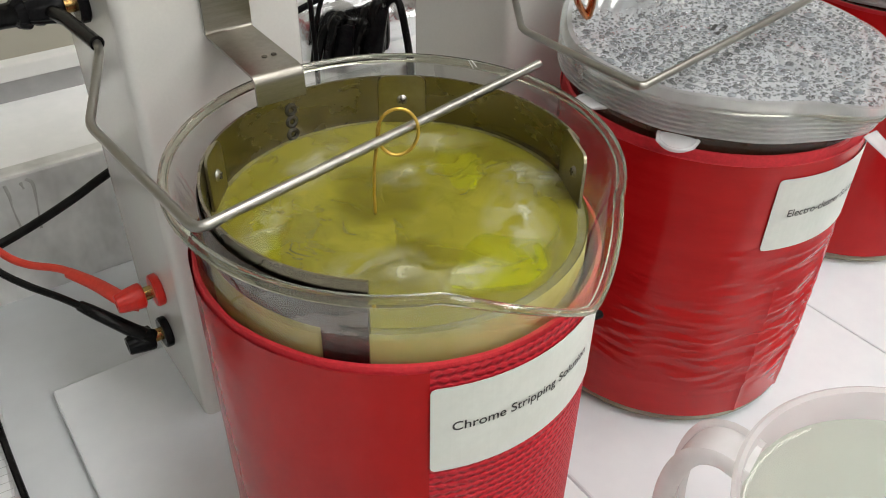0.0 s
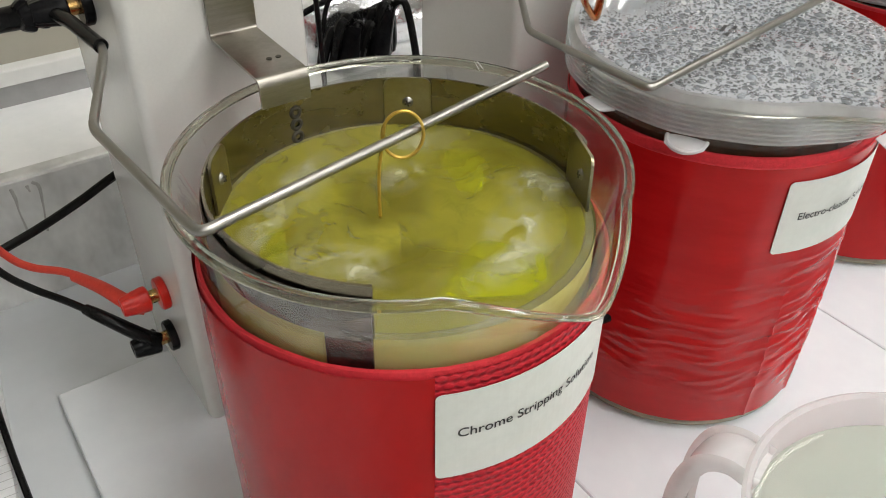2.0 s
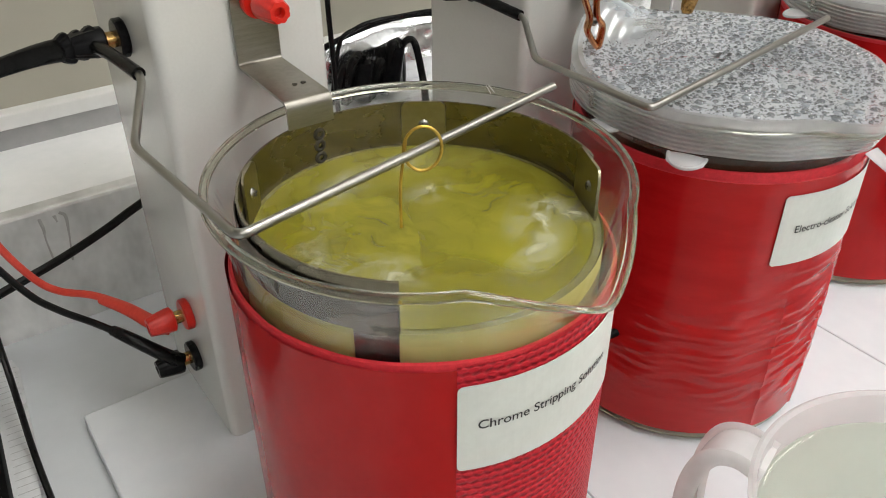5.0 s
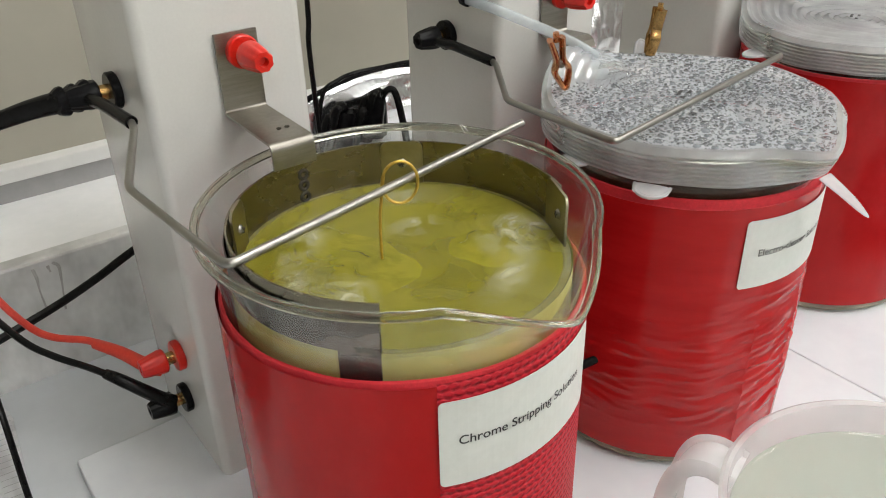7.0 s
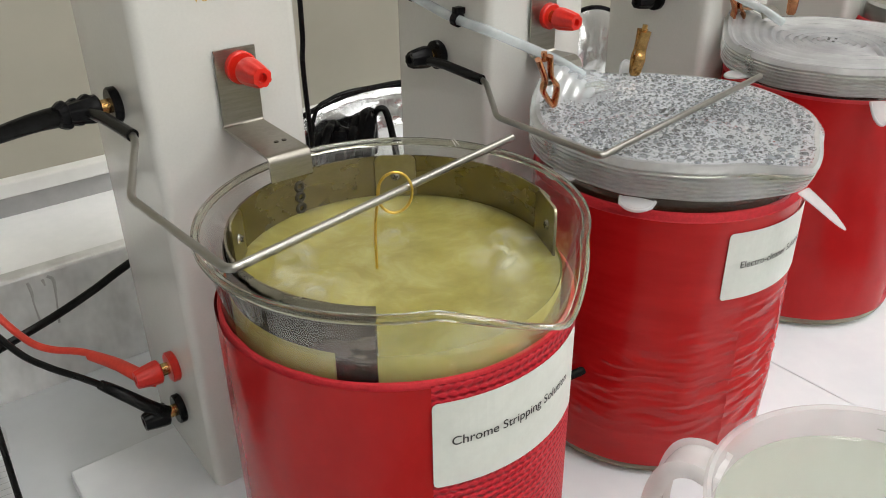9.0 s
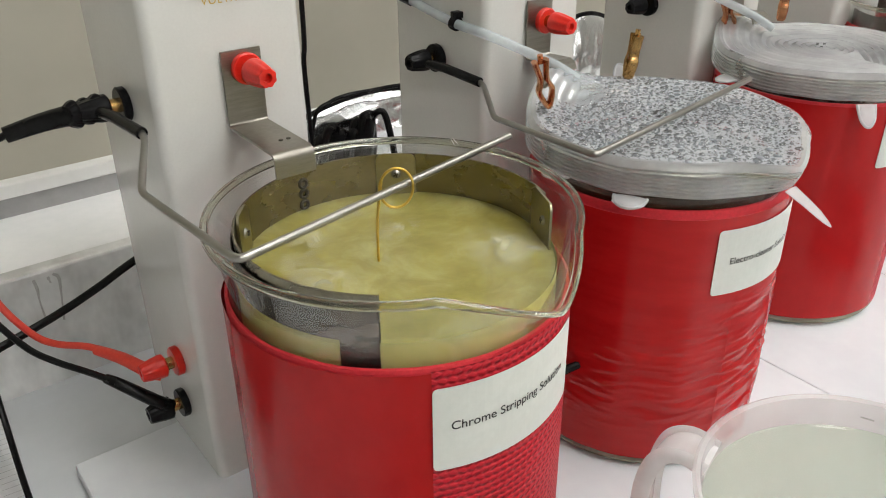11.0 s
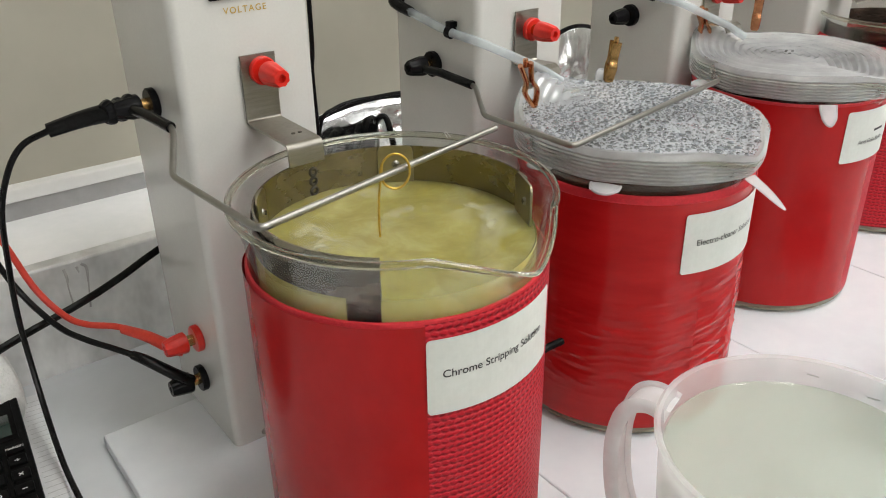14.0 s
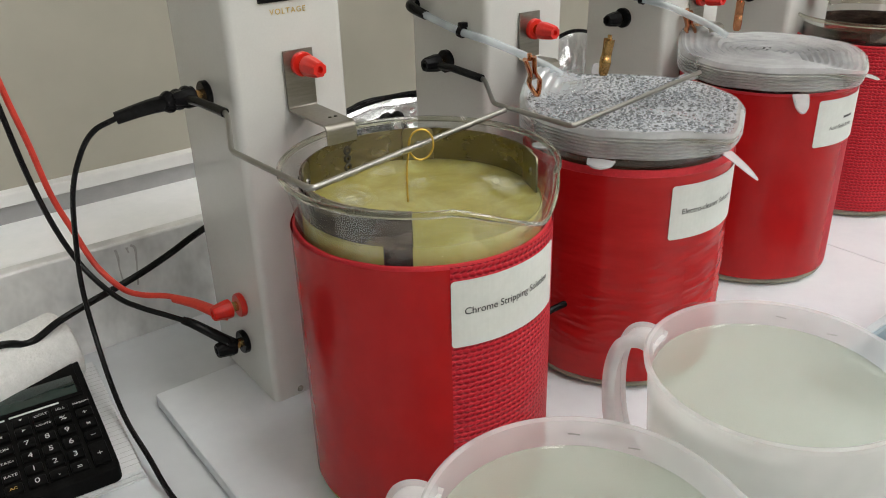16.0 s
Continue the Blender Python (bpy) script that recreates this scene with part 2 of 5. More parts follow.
def box(x0, x1, y0, y1, z0, z1, bevel=0.0, seg=2, bm=None):
    made = bmesh.new()
    bmesh.ops.create_cube(made, size=1.0)
    for v in made.verts:
        v.co = Vector(((x0 + x1) / 2 + v.co.x * (x1 - x0), (y0 + y1) / 2 + v.co.y * (y1 - y0), (z0 + z1) / 2 + v.co.z * (z1 - z0)))
    if bevel:
        bmesh.ops.bevel(made, geom=made.edges[:], offset=bevel, segments=seg, profile=0.5, affect="EDGES")
    if bm is None:
        return made
    return join(bm, made)


def join(bm, other):
    tmp = bpy.data.meshes.new("tmp")
    other.to_mesh(tmp)
    other.free()
    bm.from_mesh(tmp)
    bpy.data.meshes.remove(tmp)
    return bm


def moved(bm, m):
    bmesh.ops.transform(bm, matrix=m, verts=bm.verts[:])
    return bm


def lathe(profile, seg=64, a0=0.0, a1=360.0, shape=None, closed_profile=False):
    """Turns (r, z) pairs round the z axis from a0 to a1 degrees, with a UV map in metres. shape(angle, r, z) may bend a point."""
    bm = bmesh.new()
    full = abs(a1 - a0) >= 359.9
    uv = bm.loops.layers.uv.new("UVMap")
    rings = []
    count = seg if full else seg + 1
    for i in range(count):
        a = radians(a0 + (a1 - a0) * i / seg)
        ring = []
        for r, z in profile:
            rr, zz = shape(a, r, z) if shape else (r, z)
            ring.append(bm.verts.new((rr * math.cos(a), rr * math.sin(a), zz)))
        rings.append(ring)
    big = max(r for r, z in profile)
    n = len(profile)
    for i in range(seg):
        b0, b1 = rings[i], rings[(i + 1) % count]
        for k in range(n if closed_profile else n - 1):
            k1 = (k + 1) % n
            if profile[k][0] < 1e-6 and profile[k1][0] < 1e-6:
                continue
            vs = [b0[k], b1[k], b1[k1], b0[k1]]
            fc = bm.faces.new(vs)
            us = [i, i + 1, i + 1, i]
            zs = [profile[k][1], profile[k][1], profile[k1][1], profile[k1][1]]
            for lp, uu, vv in zip(fc.loops, us, zs):
                lp[uv].uv = (radians(a1 - a0) * uu / seg * big, vv)
    bmesh.ops.remove_doubles(bm, verts=bm.verts[:], dist=1e-6)
    if closed_profile and not full:
        bmesh.ops.holes_fill(bm, edges=[e for e in bm.edges if e.is_boundary])
    return bm


def spline(points, steps=8):
    """A smooth line through the points."""
    pts = [Vector(p) for p in points]
    pts = [2 * pts[0] - pts[1]] + pts + [2 * pts[-1] - pts[-2]]
    out = []
    for i in range(1, len(pts) - 2):
        p0, p1, p2, p3 = pts[i - 1:i + 3]
        for k in range(steps):
            t = k / steps
            out.append(0.5 * (2 * p1 + (p2 - p0) * t + (2 * p0 - 5 * p1 + 4 * p2 - p3) * t * t + (3 * p1 - p0 - 3 * p2 + p3) * t ** 3))
    return out + [pts[-2]]


def fillet(points, radius, steps=6):
    """A line with straight runs and rounded corners."""
    pts = [Vector(p) for p in points]
    out = [pts[0]]
    for a, b, c in zip(pts, pts[1:], pts[2:]):
        d0, d1 = (a - b).normalized(), (c - b).normalized()
        s, e = b + d0 * radius, b + d1 * radius
        for k in range(steps + 1):
            t = k / steps
            out.append((1 - t) ** 2 * s + 2 * t * (1 - t) * b + t * t * e)
    return out + [pts[-1]]


def sweep(line, radius, seg=12, taper=None, flat=None):
    """A round bar along a line; taper(k) scales it along its length, flat gives a second half-axis."""
    bm = bmesh.new()
    line = [Vector(p) for p in line]
    up = Vector((0, 0, 1))
    prev = None
    rings = []
    for i, p in enumerate(line):
        d = (line[min(i + 1, len(line) - 1)] - line[max(i - 1, 0)]).normalized()
        if prev is None:
            side = d.cross(up if abs(d.z) < 0.95 else Vector((1, 0, 0))).normalized()
        else:
            side = (prev - d * prev.dot(d)).normalized()
        prev = side
        other = d.cross(side)
        s = taper(i / (len(line) - 1)) if taper else 1.0
        r2 = flat if flat else radius
        rings.append([bm.verts.new(p + s * (side * radius * math.cos(2 * math.pi * k / seg) + other * r2 * math.sin(2 * math.pi * k / seg))) for k in range(seg)])
    for a, b in zip(rings, rings[1:]):
        for k in range(seg):
            bm.faces.new((a[k], a[(k + 1) % seg], b[(k + 1) % seg], b[k]))
    bm.faces.new(rings[0][::-1]), bm.faces.new(rings[-1])
    bmesh.ops.recalc_face_normals(bm, faces=bm.faces[:])
    return bm


def text_mesh(words, height, align="LEFT", spacing=1.0, bold=0.0):
    """The words as a flat mesh in the xy plane, with capitals of that height."""
    cu = bpy.data.curves.new("words", "FONT")
    cu.body, cu.size, cu.align_x, cu.space_character, cu.offset = words, height / 0.7, align, spacing, bold
    ob = new("words", cu)
    bpy.context.view_layer.update()
    me = bpy.data.meshes.new_from_object(ob.evaluated_get(bpy.context.evaluated_depsgraph_get()))
    bpy.data.objects.remove(ob)
    bm = bmesh.new()
    bm.from_mesh(me)
    bpy.data.meshes.remove(me)
    return bm


def on_cylinder(bm, r, a0, z0, cuts=True):
    """Wraps a flat xy mesh round the z axis: x runs along the arc from angle a0, y becomes height from z0, z lies outward."""
    if cuts:
        xs = [v.co.x for v in bm.verts]
        k = min(xs)
        while k < max(xs):
            bmesh.ops.bisect_plane(bm, geom=bm.verts[:] + bm.edges[:] + bm.faces[:], plane_co=(k, 0, 0), plane_no=(1, 0, 0))
            k += 0.003
    for v in bm.verts:
        a, rr = radians(a0) + v.co.x / r, r + v.co.z
        v.co = Vector((rr * math.cos(a), rr * math.sin(a), z0 + v.co.y))
    return bm


def bars(w, h, rows):
    bm = bmesh.new()
    for x, y, ww in rows:
        join(bm, box(x * w, (x + ww) * w, y * h, y * h + 0.0016, 0, 0.0001))
    return bm


# ---- the room ----
def structure(name, bm, mat, label, category, smooth=False):
    return tagged(part(name, bm, mat, smooth=smooth), label, category, kind="structure")


LEDGE_Y, LEDGE_Z, WALL_Y = 0.437, 0.078, 0.535
structure("floor", box(-2.5, 2.9, -3.0, WALL_Y + 0.1, -0.95, -0.9), M_FLOOR, "grey vinyl laboratory floor", "floor")
structure("ceiling", box(-2.5, 2.9, -3.0, WALL_Y + 0.1, 1.75, 1.8), M_CEIL, "white ceiling over the work room", "ceiling")
structure("wall_north", box(-2.5, 2.9, WALL_Y, WALL_Y + 0.1, -0.9, 1.75), M_WALL, "beige painted wall panel behind the bench", "wall")
# three unseen walls close the room, kept pale to bounce light into reflections
structure("wall_south", box(-2.5, 2.9, -3.1, -3.0, -0.9, 1.75), M_ROOMWALL, "pale painted room wall out of view", "wall")
structure("wall_west", box(-2.6, -2.5, -3.0, WALL_Y, -0.9, 1.75), M_ROOMWALL, "pale painted room wall out of view", "wall")
structure("wall_east", box(2.9, 3.0, -3.0, WALL_Y, -0.9, 1.75), M_ROOMWALL, "pale painted room wall out of view", "wall")
structure("worktop", box(-1.2, 1.6, -0.42, LEDGE_Y, -0.04, 0.0, 0.002), M_TABLE, "white laminate worktop with a satin sheen", "worktop")
structure("worktop_base", box(-1.15, 1.55, -0.36, LEDGE_Y - 0.01, -0.9, -0.04), M_ROOMWALL, "pale cabinet front under the worktop", "cabinet")
structure("upstand", box(-1.2, 1.6, LEDGE_Y, LEDGE_Y + 0.012, -0.04, LEDGE_Z, 0.002), M_STEEL_STAINED, "stained steel upstand behind the worktop", "upstand")
structure("ledge", box(-1.2, 1.6, LEDGE_Y + 0.012, WALL_Y, LEDGE_Z - 0.01, LEDGE_Z - 0.001), M_LEDGE, "bright satin steel ledge against the wall", "ledge")
structure("trim_grey", box(-1.2, 1.6, WALL_Y - 0.006, WALL_Y, LEDGE_Z - 0.001, LEDGE_Z + 0.014), M_GREY_TRIM, "grey sealed strip along the ledge", "trim")
structure("trim_white", box(-1.2, 1.6, WALL_Y - 0.012, WALL_Y, LEDGE_Z + 0.014, LEDGE_Z + 0.024, 0.001), M_TRIM, "thin white trim under the wall panel", "trim")


for run in ([(0.0265, 0.073), (0.0272, 0.066), (0.0268, 0.058), (0.0275, 0.044)], [(0.0375, 0.0735), (0.0402, 0.070), (0.0395, 0.060), (0.0385, 0.052), (0.0372, 0.041)], [(0.0345, 0.0725), (0.0352, 0.068)]):
    wide = 0.0009
    tagged(part("drip_stain", sweep(spline([(x, LEDGE_Y - 0.0001, z) for x, z in run], 6), 0.0002, 10, taper=lambda k: 1.0 - 0.35 * k + 0.2 * math.sin(7 * k), flat=wide), M_DRIP),
           "dull grey drip stain dried on the steel upstand", "stain", "drip stains")


def ceiling_light(x, y):
    lamp = thing("ceiling_light", "white rectangular ceiling light panel out of view, switched on", "ceiling light", pose(x, y, 1.75), "ceiling lights")
    fr = box(-0.32, 0.32, -0.62, -0.60, -0.03, 0, 0.002)
    join(fr, box(-0.32, 0.32, 0.60, 0.62, -0.03, 0, 0.002)), join(fr, box(-0.32, -0.30, -0.60, 0.60, -0.03, 0, 0.002)), join(fr, box(0.30, 0.32, -0.60, 0.60, -0.03, 0, 0.002))
    part("frame", fr, M_TRIM, lamp, smooth=False)
    part("diffuser", box(-0.299, 0.299, -0.599, 0.599, -0.02, -0.012), M_PANEL, lamp, smooth=False)


# all out of view; right pair and left one are added fill light
for lx, ly in ((0.46, -0.42), (0.46, -1.95), (1.66, -0.42), (1.66, -1.95), (-0.74, -1.95)):
    ceiling_light(lx, ly)


# ---- power supplies ----
PITCH = 0.1757
COL_X, COL_Y, COL_W, COL_D, COL_H = 0.1010, 0.281, 0.070, 0.082, 0.36


def knob(length, radius, ridges=8):
    """A tapered fluted knob along -y, its back at y = 0."""
    bm = bmesh.new()
    seg = ridges * 6
    rings = []
    for y, r, flute in ((0, 0.82, 0), (-0.06, 0.98, 0.0), (-0.22, 1.0, 0.03), (-0.5, 0.93, 0.10), (-0.92, 0.78, 0.12), (-1.0, 0.70, 0.10), (-1.0, 0.34, 0), (-0.8, 0.30, 0)):
        rings.append([bm.verts.new((radius * r * (1 - flute * (0.5 + 0.5 * math.cos(ridges * 2 * math.pi * k / seg))) * math.cos(2 * math.pi * k / seg), y * length,
                                    radius * r * (1 - flute * (0.5 + 0.5 * math.cos(ridges * 2 * math.pi * k / seg))) * math.sin(2 * math.pi * k / seg))) for k in range(seg)])
    for a, b in zip(rings, rings[1:]):
        for k in range(seg):
            bm.faces.new((a[k], a[(k + 1) % seg], b[(k + 1) % seg], b[k]))
    bm.faces.new(rings[0]), bm.faces.new(rings[-1])
    bmesh.ops.recalc_face_normals(bm, faces=bm.faces[:])
    return bm


def disc(length, radius, seg=28, bevel=0.0006):
    """A round collar along -y."""
    return moved(lathe([(0, 0), (radius - bevel, 0), (radius, bevel), (radius, length - bevel), (radius - bevel, length), (0, length)], seg), pose(0, 0, 0, 90))


def post(parent, name, at, mat, length=0.0165, radius=0.0068, flange=0.0082):
    base = part(name, disc(0.004, flange), mat, parent, at=at)
    part("stem", moved(disc(0.006, 0.0032), pose(0, -0.003, 0)), M_BRASS, base, "brass threaded stem")
    part("knob", moved(knob(length, radius), pose(0, -0.008, 0)), mat, base)
    return base


def power_supply(k, x, width, jacks=True):
    base = thing("power_supply", "white powder-coated plating power supply column on a flat base plate", "power supply", pose(x, COL_Y, 0), "plating power supplies")
    bm = box(-COL_W / 2, COL_W / 2, 0, COL_D, 0.009, COL_H, 0.0, 1)
    up = [e for e in bm.edges if abs(e.verts[0].co.z - e.verts[1].co.z) > 0.1]
    bmesh.ops.bevel(bm, geom=up, offset=0.0045, segments=5, profile=0.5, affect="EDGES")
    part("column", bm, M_COLUMN, base)
    part("base_plate", box(-width[0], width[1], -0.385, 0.060, 0.0, 0.009, 0.0012), M_PLATE, base, "flat white base plate", smooth=False)
    part("screw", moved(disc(0.0012, 0.0022), pose(-0.0175, 0.0, 0.013)), M_STEEL, base, "small steel screw")
    disp = part("display", box(-0.0155, 0.0155, -0.0015, 0.004, 0.2545, 0.275, 0.0006), M_BLACKPLASTIC, base, "black digital display")
    words = moved(text_mesh("VOLTAGE", 0.0029, "CENTER", 1.25, 0.00005), pose(0.0015, -0.0004, 0.2480, 90))
    part("lettering", words, M_GOLDINK, base, "gold lettering", smooth=False)
    # red output post on the front, black one on the side
    post(base, "red_post", pose(0.0055, -0.0012, 0.2205 - (0, 0.005, 0.005, 0.005, 0.005)[k]), M_REDPLASTIC, 0.0135, 0.0058, 0.0068)
    side = pose(-COL_W / 2, 0.0360 if k == 0 else 0.0400, 0.2035 - (0, 0.010, 0.004, 0.004, 0.004)[k]) @ pose(0, 0, 0, 0, 0, -90)
    post(base, "black_post", side, M_BLACKPLASTIC, 0.0125, 0.0060, 0.0078)
    if jacks:
        for nm, z, y, mat in (("red_jack", 0.0685, 0.0315, M_REDPLASTIC), ("black_jack", 0.0395, 0.0350, M_BLACKPLASTIC)):
            post(base, nm, pose(-COL_W / 2, y, z) @ pose(0, 0, 0, 0, 0, -90), mat, 0.0125, 0.0062, 0.0078)
    return base


for k in range(5):
    px = COL_X + PITCH * k + (0.006 if k > 1 else 0)
    power_supply(k, px, ((0.0920, 0.0850), (0.0902, 0.1035), (0.0777, 0.0875), (0.0880, 0.0875), (0.0880, 0.0875))[k], jacks=k < 1)


# ---- beakers, jackets, labels ----
C = [(0.1150, 0.1815), (0.2896, 0.1985), (0.4775, 0.2210), (0.6650, 0.2350), (0.8400, 0.2400)]
BASE_Z, RIM_Z, R_GLASS, R_JACKET = 0.0092, 0.1905, 0.0625, 0.0654


def spouted(direction, reach=0.0125, dip=0.011, width=0.33):
    """Bends the top of a beaker outward into a pouring lip."""
    d0 = radians(direction)

    def shape(a, r, z):
        d = (a - d0 + math.pi) % (2 * math.pi) - math.pi
        up = max(0.0, (z - 0.135) / (0.178 - 0.135)) ** 2.2
        s = 1.08 * max(0.0, 1 - math.sqrt(d * d + 0.0012) / (1.6 * width)) ** 1.25
        return r + reach * s * min(up, 1.15), z - dip * s * min(up, 1.0)
    return shape


def beaker(c, spout, label, rim=RIM_Z, group="beakers", lip=(0.0135, 0.011), foot=M_FOOT, flare=False):
    b = thing("beaker", label, "beaker", pose(c[0], c[1], BASE_Z) @ Matrix.Diagonal((1, 1, (rim - BASE_Z) / (RIM_Z - BASE_Z), 1)), group)
    h, t = RIM_Z - BASE_Z, 0.0022
    outer = [(0.0, 0.0005), (0.050, 0.0), (0.057, 0.0018), (0.0612, 0.0065), (R_GLASS, 0.013), (R_GLASS, 0.06), (R_GLASS, 0.10), (R_GLASS, 0.13), (R_GLASS + 0.0001, 0.145),
             (R_GLASS + 0.0004, 0.158), (R_GLASS + 0.0012, 0.166), (R_GLASS + 0.0024, h - 0.0050)]
    inner = [(R_GLASS + 0.0004, h - 0.0050), (R_GLASS - t + 0.0004, 0.164), (R_GLASS - t, 0.155), (R_GLASS - t, 0.13), (R_GLASS - t, 0.08), (R_GLASS - t, 0.016), (0.056, 0.0065), (0.050, 0.004), (0.0, 0.004)]
    bend = spouted(spout, *lip)

    def mouth(a, r, z):
        up = max(0.0, min(1.0, (z - 0.150) / (h - 0.155))) ** 1.5 if flare else 0.0
        return bend(a, r + up * (0.0024 - 0.0012 * max(0.0, math.cos(a + 0.66)) + 0.0006 * math.cos(a - 0.91) ** 2), z)
    part("glass_wall", lathe(outer + inner, 144, shape=mouth), M_GLASS, b)
    bead = [(R_GLASS + 0.0032 + 0.0016 * math.cos(a), h - 0.0032 + 0.0017 * math.sin(a)) for a in [2 * math.pi * k / 10 for k in range(10)]]
    part("rim_bead", lathe(bead, 144, shape=mouth, closed_profile=True), M_BEAD, b, "thick rounded glass rim")
    part("foot", lathe([(0.0520, 0.0004), (0.0610, 0.0006), (0.0640, 0.0022), (0.0650, 0.0045), (0.0640, 0.0064), (0.0590, 0.0040)], 96, closed_profile=True), foot, b, "thick yellowish glass foot")
    return b


def wrinkle(amount, seed, fine=1.0):
    def shape(a, r, z):
        p = Vector((math.cos(a) * 3, math.sin(a) * 3, z * 60 * fine + seed))
        n = noise.noise(p) + 0.5 * noise.noise(p * 2.3)
        return r + amount * n, z
    return shape


def jacket(c, top, bottom, label, mesh_from, mesh_to, crumple=0.0, seed=0.0):
    """A padded heating jacket: foam wall, shiny vinyl skin over part of it, knit fabric over the rest."""
    j = thing("heating_jacket", label, "heating jacket", pose(c[0], c[1], 0), "heating jackets")
    r = R_JACKET
    core = [(r - 0.0024, bottom), (r - 0.0006, bottom), (r - 0.0004, top - 0.0012), (r - 0.0010, top), (r - 0.0020, top + 0.0003), (r - 0.0024, top - 0.001)]
    part("padding", lathe(core, 96, closed_profile=True, shape=wrinkle(0.0004, seed, 4)), M_HEM, j, "red foam padding with a rough cut edge")

    def crumpled(a, rr, z):
        if rr < r - 0.0004 or not crumple:
            return rr + 0.00030 * noise.noise(Vector((a * 5, z * 12, seed))) + 0.00010 * noise.noise(Vector((a * 9, z * 60, seed))), z
        low = max(0.0, min(1.0, (0.128 - z) / 0.05)) * max(0.0, min(1.0, (z - 0.022) / 0.02))
        tilt = z + 0.004 * math.sin(a * 2 + 0.7) + 0.003 * noise.noise(Vector((a * 3, z * 20, seed)))
        n = 0.9 - 2.2 * abs(noise.noise(Vector((a * 2.2, tilt * 150, seed)))) + 0.6 * noise.noise(Vector((a * 5.0, tilt * 420, seed + 4)))
        side = math.exp(-(((a + 1.45 + math.pi) % (2 * math.pi) - math.pi) / 0.75) ** 2)
        low *= 0.38 + 0.62 * side
        fold = sum(w * math.exp(-((((a - radians(d)) + math.pi) % (2 * math.pi) - math.pi) / 0.018) ** 2) for d, w in ((-104, 0.0007), (-76, 0.0009), (-172, 0.0004)))
        rr += fold * max(0.0, min(1.0, (0.12 - z) / 0.03)) + 0.0004 * noise.noise(Vector((a * 4, z * 14, seed)))
        return rr + crumple * n * low, z
    rows = 200 if crumple else 40
    lo, hi = bottom - 0.0004, top - (0.0035 if crumple else 0.0012)
    skin = [(r + 0.0003, lo + (hi - lo) * k / rows) for k in range(rows + 1)]
    part("vinyl_skin", lathe(skin, 220 if crumple else 120, mesh_to, mesh_from + 360, shape=crumpled), M_VINYL_CREASED if crumple else M_VINYL, j, "smooth red vinyl skin" if not crumple else "wrinkled shiny red vinyl skin")
    if mesh_to > mesh_from:
        cloth = [(r + 0.0001, lo), (r + 0.0001, hi + 0.0008)]
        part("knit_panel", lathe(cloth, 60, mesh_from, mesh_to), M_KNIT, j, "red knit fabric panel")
    if crumple:
        part("stitching", lathe([(r + 0.0002, hi - 0.0004), (r + 0.0006, hi), (r + 0.0002, hi + 0.0004)], 96), M_HEM, j, "thin stitched line under the rim")
    return j


def label_on(c, a0, width, z0, height, label, texts, marks=()):
    """A paper label on a jacket, with its printed lines."""
    r = R_JACKET + 0.0008
    lab = thing("label", label, "label", pose(c[0], c[1], 0), "jacket labels")
    bm = box(0, width, 0, height, 0, 0.0002)
    bmesh.ops.bevel(bm, geom=[e for e in bm.edges if abs(e.verts[0].co.z - e.verts[1].co.z) > 1e-5], offset=0.0018, segments=4, profile=0.5, affect="EDGES")
    part("paper", on_cylinder(bm, r, a0, z0), M_PAPER, lab, smooth=False)
    for words, x, y, size in texts:
        part("lettering", on_cylinder(moved(text_mesh(words, size, "LEFT", 1.0, 0.00004), pose(x, y, 0.0004)), r, a0, z0, False), M_INK, lab, "black printed lettering", smooth=False)
    for x, y, w in marks:
        part("print_bar", on_cylinder(box(x, x + w, y, y + 0.0016, 0.0003, 0.0004), r, a0, z0), M_INK, lab, "black print", smooth=False)
    return lab


open_beaker = beaker(C[0], -85, "clear open glass beaker with spout, full of yellow-green solution", rim=RIM_Z + 0.0012, lip=(0.0108, 0.010), foot=M_FOOT_YELLOW, flare=True)
for ends in (((32.8, 0.1827), (30.9, 0.1796)), ((32.1, 0.1831), (29.5, 0.1803)), ((68.8, 0.1792), (62.6, 0.1790))):
    line = [(0.0616 * math.cos(radians(a)), 0.0616 * math.sin(radians(a)), z) for a, z in ends]
    part("scuff_mark", sweep([Vector(line[0]).lerp(Vector(line[1]), k / 4) for k in range(5)], 0.00022, 6, taper=lambda k: 0.4 + 1.2 * k * (1 - k) * 2), M_TRIM, open_beaker, "thin white scuff on the glass")
beaker(C[1], -90, "clear glass beaker of dark solution under a silicone lid", 0.1808, lip=(0.0075, 0.0060))
beaker(C[2], -90, "clear glass beaker of dark solution under a silicone lid", 0.1808, lip=(0.0075, 0.0060))
beaker(C[3], -90, "clear glass beaker of dark solution, open", 0.186)
beaker(C[4], -90, "clear glass beaker of dark solution, open", 0.186)
jacket(C[0], 0.1620, 0.0165, "red padded heating jacket, part smooth vinyl and part knit", -116, 30, 0.0, 1.0)
jacket(C[1], 0.1585, 0.0165, "wrinkled shiny red vinyl heating jacket round a lidded beaker", -60, -60, 0.0013, 5.0)
jacket(C[2], 0.1630, 0.0165, "red heating jacket, smooth vinyl beside a knit panel", -86, 60, 0.0, 9.0)
jacket(C[3], 0.1660, 0.0165, "red knit heating jacket round an open beaker", -180, 60, 0.0, 13.0)
jacket(C[4], 0.1660, 0.0165, "red knit heating jacket round an open beaker", -180, 60, 0.0, 17.0)
label_on(C[0], -116, 0.0680, 0.1210, 0.0340, "white paper label reading chrome stripping solution on a red jacket", [("Chrome Stripping Solution", 0.0060, 0.0168, 0.00345)])
